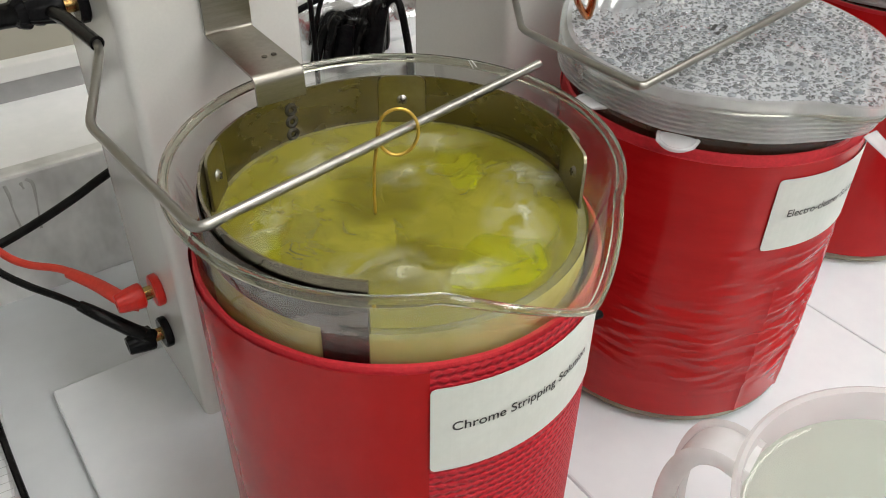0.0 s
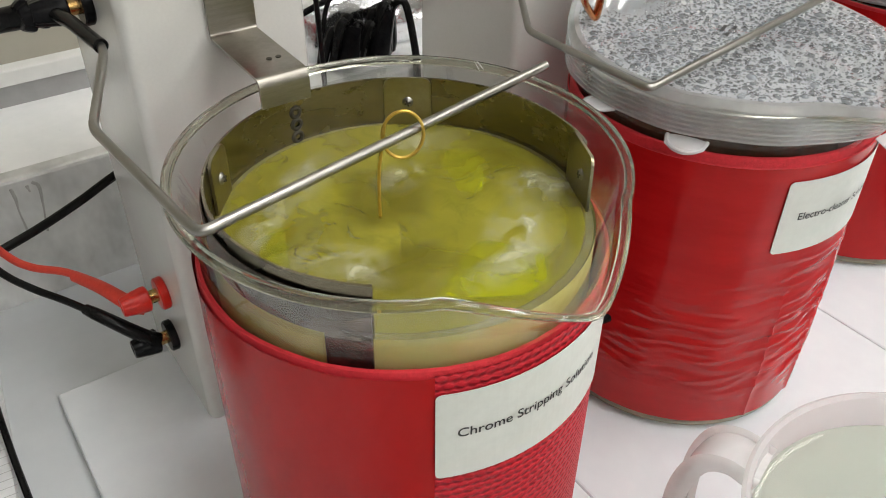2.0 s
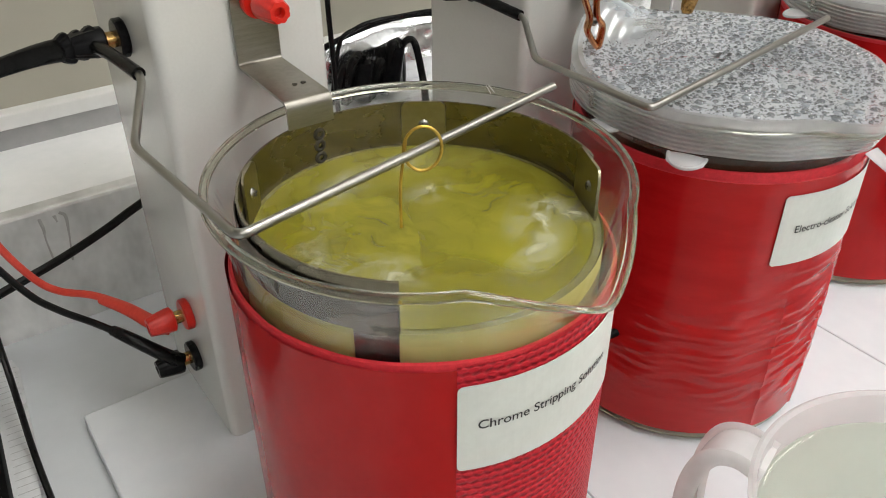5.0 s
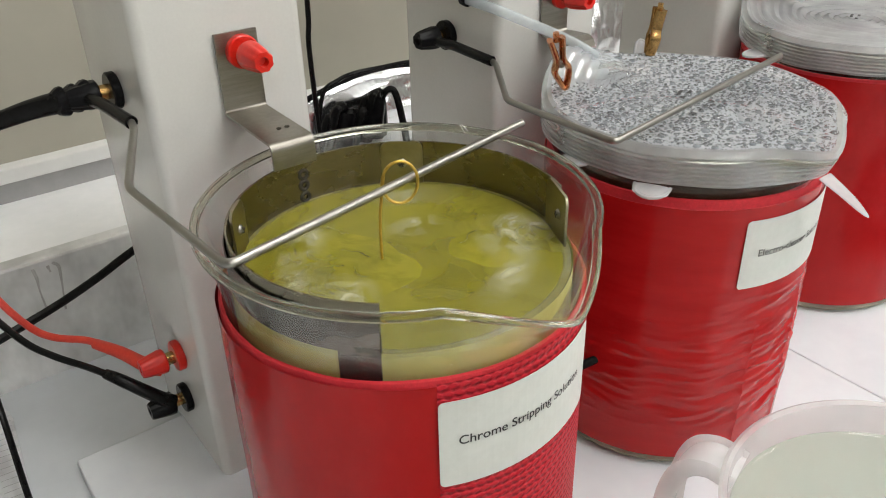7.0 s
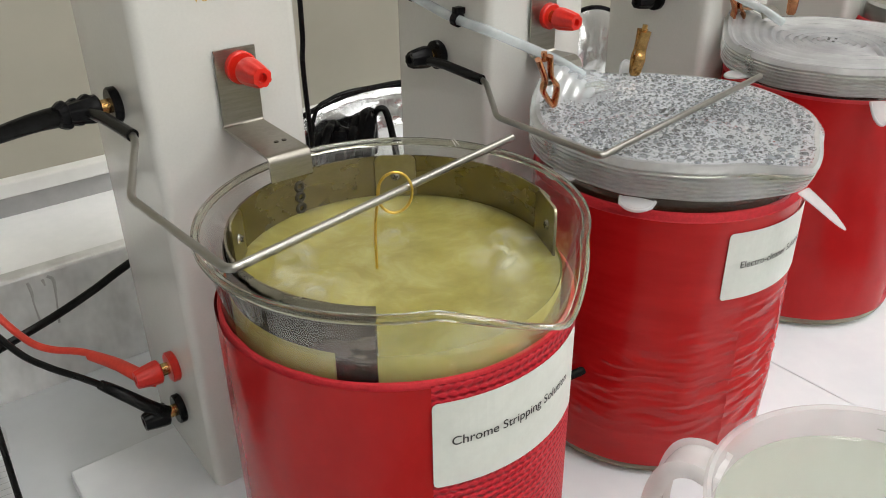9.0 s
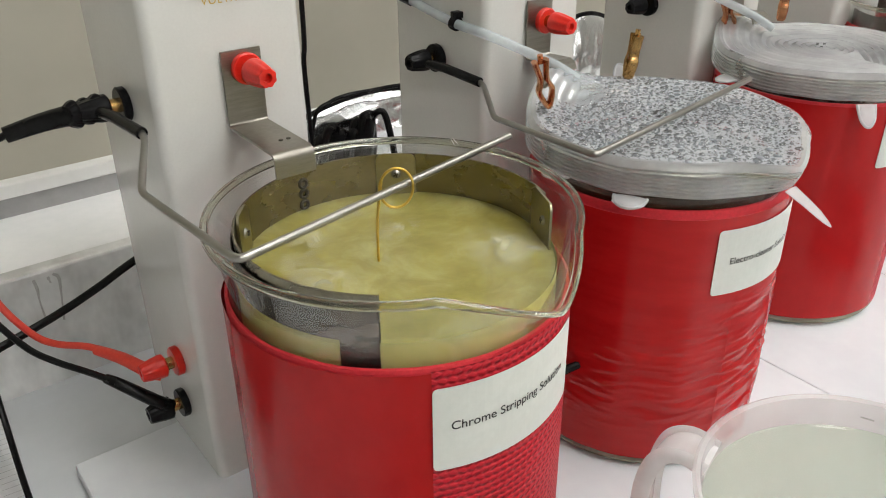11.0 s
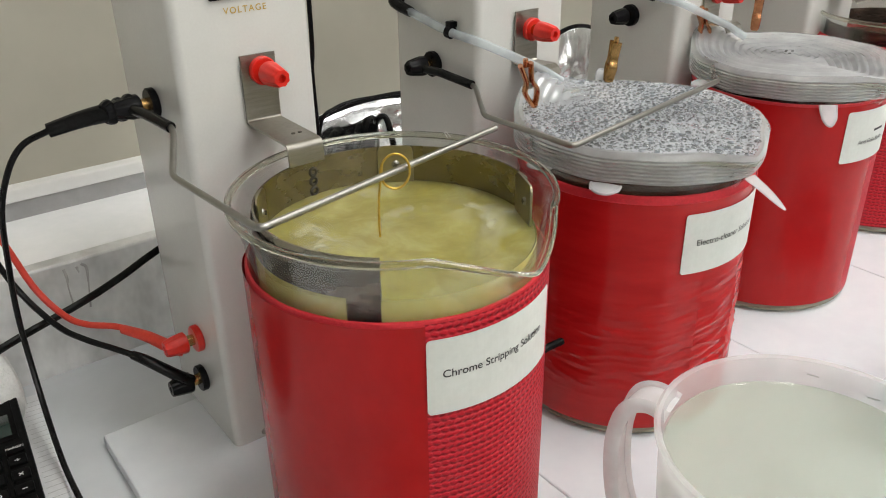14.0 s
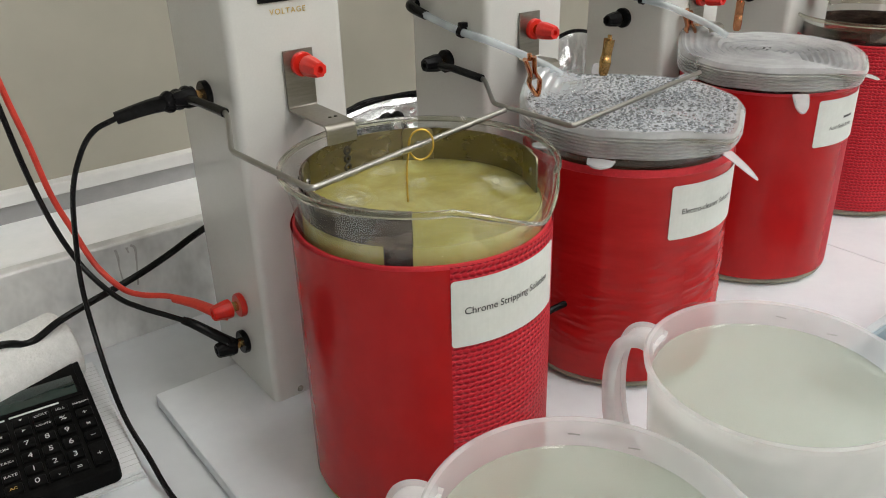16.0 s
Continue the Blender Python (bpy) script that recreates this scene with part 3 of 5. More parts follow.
label_on(C[1], -116, 0.0680, 0.1150, 0.0340, "white paper label reading electro-cleaner solution on a red jacket", [("Electro-cleaner Solution", 0.0072, 0.0160, 0.00338)])
label_on(C[2], -114, 0.0680, 0.1230, 0.0350, "white paper label reading acid gold strike on a red jacket", [("Acid Gold Strike", 0.0125, 0.0120, 0.0029)], [(0.0270, 0.0190, 0.012)])


# ---- the open bath ----
LIQ_Z = 0.1675


def liquid_material(name, coat, shades):
    m, n, l, b = material(name)
    tc = n.new("ShaderNodeTexCoord")
    warp = node(n, "ShaderNodeTexNoise", Scale=22.0, Detail=3.0)
    l.new(tc.outputs["Object"], warp.inputs[0])
    add = n.new("ShaderNodeVectorMath")
    add.operation = "MULTIPLY_ADD"
    add.inputs[1].default_value = (0.05, 0.05, 0.05)
    l.new(warp.outputs["Color"], add.inputs[0]), l.new(tc.outputs["Object"], add.inputs[2])
    a = node(n, "ShaderNodeTexNoise", Scale=42.0, Detail=9.0, Roughness=0.62)
    l.new(add.outputs[0], a.inputs[0])
    r = ramp(n, [(p, c) for p, c in zip((0.28, 0.50, 0.74), shades)])
    l.new(a.outputs[0], r.inputs[0]), l.new(r.outputs[0], b.inputs["Base Color"])
    b.inputs["Roughness"].default_value = 0.5
    b.inputs["Coat Weight"].default_value = coat
    b.inputs["Specular IOR Level"].default_value = 0.5 * coat
    b.inputs["Coat Roughness"].default_value = 0.02
    b.inputs["Coat IOR"].default_value = 1.33
    b.inputs["Subsurface Weight"].default_value = 1.0 if coat else 0.25
    b.inputs["Subsurface Radius"].default_value = (1.0, 0.9, 0.3)
    b.inputs["Subsurface Scale"].default_value = 0.03 if coat else 0.01
    w = node(n, "ShaderNodeTexNoise", Scale=55.0, Detail=2.0)
    l.new(tc.outputs["Object"], w.inputs[0])
    bp = node(n, "ShaderNodeBump", Strength=0.16, Distance=0.002)
    l.new(w.outputs[0], bp.inputs["Height"]), l.new(bp.outputs[0], b.inputs["Coat Normal"])
    return m


def drift_material(name, colour, density, scale=60.0, low=0.40, high=0.62, soft=0.15, coat=0.0):
    """Cloudy patch that thins out towards its edge and between its wisps."""
    m, n, l, b = material(name)
    tc = n.new("ShaderNodeTexCoord")
    oi = n.new("ShaderNodeObjectInfo")
    off = n.new("ShaderNodeVectorMath")
    off.operation = "MULTIPLY_ADD"
    off.inputs[1].default_value = (3, 5, 7)
    l.new(oi.outputs["Random"], off.inputs[0]), l.new(tc.outputs["Object"], off.inputs[2])
    warp = node(n, "ShaderNodeTexNoise", Scale=30.0, Detail=3.0)
    l.new(off.outputs[0], warp.inputs[0])
    add = n.new("ShaderNodeVectorMath")
    add.operation = "MULTIPLY_ADD"
    add.inputs[1].default_value = (0.06, 0.06, 0.0)
    l.new(warp.outputs["Color"], add.inputs[0]), l.new(off.outputs[0], add.inputs[2])
    a = node(n, "ShaderNodeTexNoise", Scale=scale, Detail=9.0, Roughness=0.62)
    l.new(add.outputs[0], a.inputs[0])
    uv = n.new("ShaderNodeUVMap")
    ln = n.new("ShaderNodeVectorMath")
    ln.operation = "LENGTH"
    l.new(uv.outputs[0], ln.inputs[0])
    edge = n.new("ShaderNodeMapRange")
    edge.interpolation_type = "SMOOTHSTEP"
    edge.inputs["From Min"].default_value, edge.inputs["From Max"].default_value = 1.0, soft
    l.new(ln.outputs["Value"], edge.inputs[0])
    mr = n.new("ShaderNodeMapRange")
    mr.inputs["From Min"].default_value, mr.inputs["From Max"].default_value = low, high
    mr.inputs["To Max"].default_value = density
    l.new(a.outputs[0], mr.inputs[0])
    mu = n.new("ShaderNodeMath")
    mu.operation = "MULTIPLY"
    l.new(mr.outputs[0], mu.inputs[0]), l.new(edge.outputs[0], mu.inputs[1])
    r = ramp(n, [(0.3, tuple(c * 0.8 for c in colour)), (0.7, tuple(min(1, c * 1.15) for c in colour))])
    l.new(warp.outputs[0], r.inputs[0]), l.new(r.outputs[0], b.inputs["Base Color"])
    l.new(mu.outputs[0], b.inputs["Alpha"])
    b.inputs["Roughness"].default_value = 0.5
    b.inputs["Coat Weight"].default_value = coat
    b.inputs["Coat Roughness"].default_value = 0.03
    b.inputs["Specular IOR Level"].default_value = 0.1
    return m


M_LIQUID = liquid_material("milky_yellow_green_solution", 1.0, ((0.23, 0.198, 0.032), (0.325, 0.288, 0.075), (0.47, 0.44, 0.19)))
# same solution in paler shades, painting in the light that scatters through its depth
M_LIQUID_BODY_LIT = liquid_material("milky_solution_painted_lit", 0.0, ((0.46, 0.41, 0.13), (0.56, 0.51, 0.20), (0.65, 0.61, 0.31)))
M_WISP = drift_material("white_foam_wisp", (0.78, 0.77, 0.56), 0.68, 75.0, 0.42, 0.72)
M_POOL = drift_material("clear_yellow_green_pool", (0.29, 0.265, 0.022), 0.85, 25.0, 0.15, 0.55, 0.55, 0.6)
M_DEEP = drift_material("olive_yellow_layer", (0.28, 0.255, 0.030), 0.78, 25.0, 0.10, 0.50, 0.97, 0.6)
# next two: reflections of ring and tabs in the bath, put into colour
M_VIVID = drift_material("bright_green_reflection", (0.40, 0.41, 0.012), 0.62, 25.0, 0.20, 0.60, 0.72)
M_OLIVE = drift_material("dark_olive_reflection", (0.20, 0.175, 0.018), 0.60, 40.0, 0.30, 0.62, 0.45)

bath = thing("bath_liquid", "milky yellow-green stripping solution filling the glass beaker", "solution", pose(C[0][0], C[0][1], BASE_Z + 0.001))
FILL = LIQ_Z - BASE_Z
part("body", lathe([(0, 0.0035), (0.050, 0.0035), (0.0595, 0.012), (0.0596, 0.1), (0.0596, FILL + 0.0008)], 96), M_LIQUID_BODY_LIT, bath)
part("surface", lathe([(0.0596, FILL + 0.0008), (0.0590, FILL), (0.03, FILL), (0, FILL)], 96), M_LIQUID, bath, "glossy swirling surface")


def reach(corners, cx, cy, a):
    """How far the side of a polygon lies from (cx, cy) in the direction a."""
    best = 0.05
    for (x0, y0), (x1, y1) in zip(corners, corners[1:] + corners[:1]):
        dx, dy, ex, ey = math.cos(a), math.sin(a), x1 - x0, y1 - y0
        det = ex * dy - ey * dx
        if abs(det) > 1e-9:
            t = (ex * (y0 - cy) - ey * (x0 - cx)) / det
            u = (dx * (y0 - cy) - dy * (x0 - cx)) / det
            if t > 1e-5 and -1e-6 <= u <= 1 + 1e-6:
                best = min(best, t)
    return best


def patch(name, mat, cx, cy, rx, ry, turn, height, label, corners=None):
    """A thin irregular lens of cloudy liquid, its origin on the beaker's axis; with corners it is a straight-sided
    facet that paints a reflection.
    """
    if corners:
        cx, cy, rx, ry, turn = sum(p[0] for p in corners) / len(corners), sum(p[1] for p in corners) / len(corners), 1.0, 1.0, 0
    bm = bmesh.new()
    uv = bm.loops.layers.uv.new("UVMap")
    rnd = random.Random(int(cx * 1e5) + int(ry * 1e6))
    ph = [rnd.uniform(0, 6.28) for _ in range(3)]
    m = pose(cx, cy, 0, 0, 0, turn)
    mid = bm.verts.new(m @ Vector((0, 0, height)))
    seg = 28
    rings = []
    for s in (0.5, 1.0):
        ring = []
        for k in range(seg):
            a = 2 * math.pi * k / seg
            w = 1 + 0.10 * math.sin(2 * a + ph[0]) + 0.08 * math.sin(3 * a + ph[1]) + 0.05 * math.sin(5 * a + ph[2])
            if corners:
                w = reach(corners, cx, cy, a)
            p = m @ Vector((rx * s * w * math.cos(a), ry * s * w * math.sin(a), height * (1 - 0.6 * s)))
            rr = math.hypot(p.x, p.y)
            if rr > 0.0572:
                p.x, p.y = p.x * 0.0572 / rr, p.y * 0.0572 / rr
            ring.append(bm.verts.new(p))
        rings.append(ring)
    for k in range(seg):
        k1 = (k + 1) % seg
        a0, a1 = 2 * math.pi * k / seg, 2 * math.pi * (k + 1) / seg
        f1 = bm.faces.new((mid, rings[0][k], rings[0][k1]))
        for lp, u in zip(f1.loops, ((0, 0), (0.5 * math.cos(a0), 0.5 * math.sin(a0)), (0.5 * math.cos(a1), 0.5 * math.sin(a1)))):
            lp[uv].uv = u
        f2 = bm.faces.new((rings[0][k], rings[1][k], rings[1][k1], rings[0][k1]))
        for lp, u in zip(f2.loops, ((0.5 * math.cos(a0), 0.5 * math.sin(a0)), (math.cos(a0), math.sin(a0)), (math.cos(a1), math.sin(a1)), (0.5 * math.cos(a1), 0.5 * math.sin(a1)))):
            lp[uv].uv = u
    return tagged(part(name, bm, mat, at=pose(C[0][0], C[0][1], LIQ_Z + 0.001)), label, "liquid patch", "patches drifting in the bath")


# outlines of the painted reflections, bright ones and dark ones
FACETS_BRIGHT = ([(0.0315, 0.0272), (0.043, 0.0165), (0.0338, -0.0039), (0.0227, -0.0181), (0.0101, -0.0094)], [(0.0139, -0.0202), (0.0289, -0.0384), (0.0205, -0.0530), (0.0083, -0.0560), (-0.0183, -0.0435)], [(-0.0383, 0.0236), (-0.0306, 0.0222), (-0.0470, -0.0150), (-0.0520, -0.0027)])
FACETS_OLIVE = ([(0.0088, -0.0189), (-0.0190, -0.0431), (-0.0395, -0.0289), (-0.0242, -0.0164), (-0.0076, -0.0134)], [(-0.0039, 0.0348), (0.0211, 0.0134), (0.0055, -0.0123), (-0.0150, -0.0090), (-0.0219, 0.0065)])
POOLS_FACETS, WISPS = [], []
POOLS_FACETS.append(patch("clear_pool", M_DEEP, 0, 0, 0.075, 0.075, 0, 0.0004, "clear olive-yellow layer of solution over the bath"))
for cx, cy, rx, ry, turn in ((-0.020, 0.004, 0.045, 0.042, 20), (0.022, -0.012, 0.042, 0.046, -30)):
    POOLS_FACETS.append(patch("clear_pool", M_POOL, cx, cy, rx, ry, turn, 0.0005 + 0.0002 * len(POOLS_FACETS), "clear yellow-green patch of solution in the bath"))
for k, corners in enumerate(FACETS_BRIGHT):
    POOLS_FACETS.append(patch("bright_pool", M_VIVID, 0, 0, 0, 0, 0, 0.0011 + 0.0001 * k, "bright green reflection painted as a facet on the bath", corners))
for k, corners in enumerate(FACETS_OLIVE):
    POOLS_FACETS.append(patch("olive_pool", M_OLIVE, 0, 0, 0, 0, 0, 0.0016 + 0.0001 * k, "dark olive reflection painted as a facet on the bath", corners))
rng = random.Random(7)
for cx, cy, rx, ry, turn in ((0.044, -0.018, 0.012, 0.020, 30), (-0.040, 0.012, 0.020, 0.008, 50), (-0.012, 0.034, 0.026, 0.010, 20), (0.022, -0.030, 0.024, 0.012, 40),
                             (-0.024, -0.024, 0.022, 0.012, -40), (0.030, 0.030, 0.018, 0.010, -30), (0.000, -0.042, 0.022, 0.008, 5), (0.010, 0.014, 0.016, 0.009, 15)):
    WISPS.append(patch("foam_wisp", M_WISP, cx, cy, rx, ry, turn, 0.0018 + 0.0002 * len(WISPS), "pale foamy wisp floating on the bath"))


# ---- anode ring and its hanger ----
ring = thing("anode_ring", "open stainless steel ring hanging in the bath by a strap", "anode", pose(C[0][0], C[0][1], 0))
R_RING, RING_TOP, RING_LOW = 0.0582, 0.1862, 0.105
part("band", lathe([(R_RING, RING_LOW), (R_RING, RING_TOP), (R_RING + 0.0008, RING_TOP), (R_RING + 0.0008, RING_LOW)], 90, -22, 230, closed_profile=True), M_RING, ring)


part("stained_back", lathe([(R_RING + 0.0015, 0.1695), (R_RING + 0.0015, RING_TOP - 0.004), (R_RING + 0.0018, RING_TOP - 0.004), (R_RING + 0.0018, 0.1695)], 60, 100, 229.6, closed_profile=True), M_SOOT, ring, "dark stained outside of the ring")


def tab(a, half, z0, z1, chamfer):
    r = R_RING - 0.0012
    w = radians(half) * r
    bm = box(-w, w, z0, z1, 0, 0.0009)
    top = [e for e in bm.edges if abs(e.verts[0].co.z - e.verts[1].co.z) > 1e-4 and e.verts[0].co.y > z0 + 0.001]
    bmesh.ops.bevel(bm, geom=top, offset=chamfer, segments=3, profile=0.5, affect="EDGES")
    return on_cylinder(bm, r, a, 0, False)


def screw(a, z):
    s = moved(lathe([(0, 0.0016), (0.0009, 0.0015), (0.0018, 0.0010), (0.0023, 0.0), (0.0, 0.0)], 18), pose(0, 0, 0, 0, -90, 0))
    return moved(s, pose(0, 0, 0, 0, 0, a) @ pose(R_RING - 0.0012, 0, z))


def recess(a, z):
    """A dark cross and ring on a screw head: painted shade of recess and edge."""
    bm = join(box(-0.0012, 0.0012, -0.0003, 0.0003, 0.0010, 0.0018), box(-0.0003, 0.0003, -0.0012, 0.0012, 0.0010, 0.0018))
    join(bm, lathe([(0.0022, 0.0), (0.0027, 0.0), (0.0027, 0.0003), (0.0022, 0.0003)], 18, closed_profile=True))
    return moved(bm, pose(0, 0, 0, 0, 0, a) @ pose(R_RING - 0.0012, 0, z) @ pose(0, 0, 0, 0, -90, 0) @ pose(0, 0, 0, 0, 0, 20))


for a, half in ((-24.5, 10.5), (55.5, 8.5), (141, 7.5)):
    t = part("tab", tab(a, half, 0.150, RING_TOP + 0.0006, 0.003), M_TABSTEEL, ring, "small bright steel tab")
    sc = part("screw", screw(a - (2.5 if a < 0 else 0), 0.1775), M_ROD, ring, "round-headed steel screw")
    # dark mesh that paints the shade in the slot and round the head
    part("recess", recess(a - (2.5 if a < 0 else 0), 0.1775), M_DARKWELD_SHADE, sc, "dark cross and ring painted as a screw head's shade")
for k, z in enumerate((0.1800, 0.1755, 0.1705)):
    part("rivet", moved(moved(lathe([(0.0010, 0.0004), (0.0018, 0.0008), (0.0025, 0.0003), (0.0025, 0.0)], 16), pose(0, 0, 0, 0, -90, 0)), pose(0, 0, 0, 0, 0, 97) @ pose(R_RING, 0, z)), M_DARKWELD_SHADE, ring, "dark weld spot")
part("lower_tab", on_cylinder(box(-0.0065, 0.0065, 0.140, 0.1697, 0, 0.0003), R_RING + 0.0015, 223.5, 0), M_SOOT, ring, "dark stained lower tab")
# strap: flat against the column, folded forward, then down inside the rim
sx0, sx1 = COL_X - 0.0050 - C[0][0], COL_X + 0.0130 - C[0][0]
fy, by = COL_Y - 0.0012 - C[0][1], 0.0555
strap = bmesh.new()
line = [(p.y, p.z) for p in fillet([(0, fy, 0.2285), (0, fy, 0.1955), (0, by, 0.1956), (0, by - 0.0004, 0.1862)], 0.0026, 6)]
fr = [(strap.verts.new((sx0 - 0.0012 * min(1.0, max(0.0, (fy - y) / 0.01)), y, z)), strap.verts.new((sx1 - 0.0012 * min(1.0, max(0.0, (fy - y) / 0.01)), y, z))) for y, z in line]
for p, q in zip(fr, fr[1:]):
    strap.faces.new((p[0], p[1], q[1], q[0]))
bmesh.ops.recalc_face_normals(strap, faces=strap.faces[:])
bmesh.ops.solidify(strap, geom=strap.faces[:], thickness=0.0011)
bmesh.ops.recalc_face_normals(strap, faces=strap.faces[:])
part("strap", strap, M_STEEL, ring, "bent brushed steel strap")
for x in (0.004, 0.0075):
    part("hole_mark", moved(lathe([(0, 0.0004), (0.0010, 0.0004), (0.0010, -0.0006)], 12), pose(sx0 + x + 0.005, 0.068, 0.1966)), M_DARKWELD_SHADE, ring, "small dark hole")


# ---- cathode rods ----
def cathode_rod(points, sleeve, label):
    rod = thing("cathode_rod", label, "rod", pose(0, 0, 0), "cathode rods")
    part("bar", sweep(fillet(points, 0.004), 0.00150, 14), M_ROD, rod)
    part("sleeve", sweep(sleeve, 0.0026, 14), M_BLACKRUBBER, rod, "black rubber sleeve")
    return rod


cathode_rod([(0.0585, 0.280, 0.2025), (0.0575, 0.2725, 0.2020), (0.0415, 0.2350, 0.1960), (0.0475, 0.1690, 0.1945), (0.1735, 0.1855, 0.2010)],
            [(0.0520, 0.3175, 0.2035), (0.0555, 0.302, 0.2033), (0.0583, 0.278, 0.2024)], "grey steel rod bent across the open beaker")
cathode_rod([(0.2368, 0.2820, 0.1900), (0.2372, 0.2765, 0.1890), (0.2126, 0.2391, 0.1858), (0.2120, 0.1735, 0.1868), (0.3450, 0.1890, 0.1915)],
            [(0.2290, 0.3235, 0.1930), (0.2330, 0.305, 0.1925), (0.2370, 0.2790, 0.1895)], "grey steel rod bent over the lidded beaker")

# ---- wire hanging from the rod ----
wire = thing("hanging_wire", "yellow metal wire looped over the rod and dipping in the bath", "wire", pose(0.1135, 0.1785, 0.1985))
loop = [(0.0060 * math.cos(a) * 0.92, -0.0060 * math.cos(a) * 0.42, -0.0012 + 0.0076 * math.sin(a)) for a in [radians(150 - 12 * k) for k in range(31)]]
part("loop", sweep([(-0.0066, 0.0031, -0.012)] + loop, 0.00052, 8), M_GOLDWIRE, wire)
part("drop", sweep(spline([(-0.0066, 0.0031, -0.012), (-0.0069, 0.0032, -0.020), (-0.0068, 0.0034, -0.034)]), 0.00052, 8), M_GOLDWIRE, wire)


# ---- lids, clips and tubing on the covered beakers ----
LID_T = 0.1725


def lid(c, spout, bulge, label, drops):
    """A stretched silicone lid: ridged top, ribbed skirt, and a hump where strap and tube run under it."""
    b = thing("silicone_lid", label, "lid", pose(c[0], c[1], BASE_Z), "silicone lids")
    bend = spouted(spout, 0.0120, 0.006, 0.26)
    bu = radians(bulge)

    def shape(a, r, z):
        rr, zz = bend(a, r, z) if r > 0.02 else (r, z)
        d = (a - bu + math.pi) % (2 * math.pi) - math.pi
        hump = math.exp(-(d / 0.40) ** 2) * max(0.0, min(1.0, (r - 0.030) / 0.032)) * max(0.0, min(1.0, (z - 0.150) / 0.014))
        sag = noise.noise(Vector((math.cos(a) * r * 40, math.sin(a) * r * 40, bulge))) * 0.0008 * (r > 0.004)
        return rr, zz + 0.0140 * hump + sag
    top = [(0.0, LID_T - 0.0018)]
    n = 66
    for k in range(1, n + 1):
        r = 0.0640 * k / n
        top.append((r, LID_T - 0.0014 + 0.0014 * (k / n) ** 2 + ((0.0004 if drops else 0.0006) * math.sin(k * 2 * math.pi / 5.5))))
    skirt = [(0.0660, LID_T), (0.0674, LID_T - 0.0012)]
    for k in range(7):
        z = LID_T - 0.0026 - 0.0019 * k
        skirt += [(0.0686, z), (0.0686, z - 0.0006), (0.0673, z - 0.0010), (0.0673, z - 0.0015)]
    part("membrane", lathe(top, 96, shape=shape), M_WETLID if drops else M_MEMBRANE, b, "thin cloudy membrane" if not drops else "thin cloudy membrane wet with condensation")
    part("ribbed_skirt", lathe([(0.0640, LID_T + 0.0001)] + skirt, 96, shape=shape), M_SILICONE, b, "ribbed translucent skirt")
    return b, shape


def lid_tab(b, a, r, z, length, droop, width, name="pull_tab"):
    """A tongue of silicone that stands off the skirt."""
    pts = [Vector((0, 0, 0)), Vector((length * 0.5, 0, -droop * 0.45)), Vector((length, 0, -droop))]
    bm = sweep(spline(pts, 12), width, 16, taper=lambda k: (1.0 - 0.45 * k * (length > 0.012)) * math.sqrt(max(0.02, 1 - max(0.0, (k - 0.55) / 0.46) ** 2)), flat=0.0010)
    part(name, moved(bm, pose(0, 0, 0, 0, 0, a) @ pose(r, 0, z)), M_TAB, b, "translucent pull tab")
    if length < 0.012:
        edge = [(length * 1.04 * math.cos(t), width * 0.98 * math.sin(t), -droop * math.cos(t)) for t in [radians(-90 + 12 * k) for k in range(16)]]
        part("tab_rim", moved(sweep(edge, 0.0009, 8), pose(0, 0, 0, 0, 0, a) @ pose(r, 0, z)), M_TAB, b, "thicker rounded edge of the tab")


def droplets(b, shape, count, seed):
    rnd = random.Random(seed)
    verts, faces = [], []
    cells = collections.defaultdict(list)
    placed = tries = 0
    while placed < count and tries < count * 40:
        tries += 1
        a, r = rnd.uniform(0, 2 * math.pi), 0.0630 * math.sqrt(rnd.random())
        size = 0.0005 + 0.0017 * (1 - tries / (count * 40)) * rnd.random() ** 1.6
        x, y = r * math.cos(a), r * math.sin(a)
        i0, j0 = int(x // 0.0055), int(y // 0.0055)
        near = (c for i in (-1, 0, 1) for j in (-1, 0, 1) for c in cells[i0 + i, j0 + j])
        if math.hypot(x + 0.017, y - 0.056) < 0.026 or any((x - p) ** 2 + (y - q) ** 2 < (size + s) ** 2 * 2.0 for p, q, s in near):
            continue
        cells[i0, j0].append((x, y, size))
        placed += 1
        rr, z = shape(a, min(r, 0.0639), LID_T - 0.0014 + 0.0014 * (r / 0.064) ** 2)
        k = rr / max(min(r, 0.0639), 1e-4)
        x, y = x * k, y * k
        base = len(verts)
        seg, st, tw = 9, rnd.uniform(1.0, 1.35), rnd.uniform(0, 3.1)
        for ring, (s, h) in enumerate(((1.0, -0.0002), (0.88, 0.26), (0.5, 0.44))):
            for i in range(seg):
                t = 2 * math.pi * i / seg
                u, v = math.cos(t) * s * size * st, math.sin(t) * s * size
                verts.append((x + u * math.cos(tw) - v * math.sin(tw), y + u * math.sin(tw) + v * math.cos(tw), z + 0.0004 + (h * size if ring else h)))
        verts.append((x, y, z + 0.0004 + 0.50 * size))
        for ring in range(2):
            for i in range(seg):
                j = (i + 1) % seg
                faces.append((base + ring * seg + i, base + ring * seg + j, base + (ring + 1) * seg + j, base + (ring + 1) * seg + i))
        for i in range(seg):
            faces.append((base + 2 * seg + i, base + 2 * seg + (i + 1) % seg, base + 3 * seg))
    me = bpy.data.meshes.new("condensation")
    me.from_pydata(verts, [], faces)
    me.materials.append(M_DROP)
    for p in me.polygons:
        p.use_smooth = True
    ob = new("condensation", me)
    ob.parent = b
    tagged(ob, "clear condensation droplets", kind="stuff")


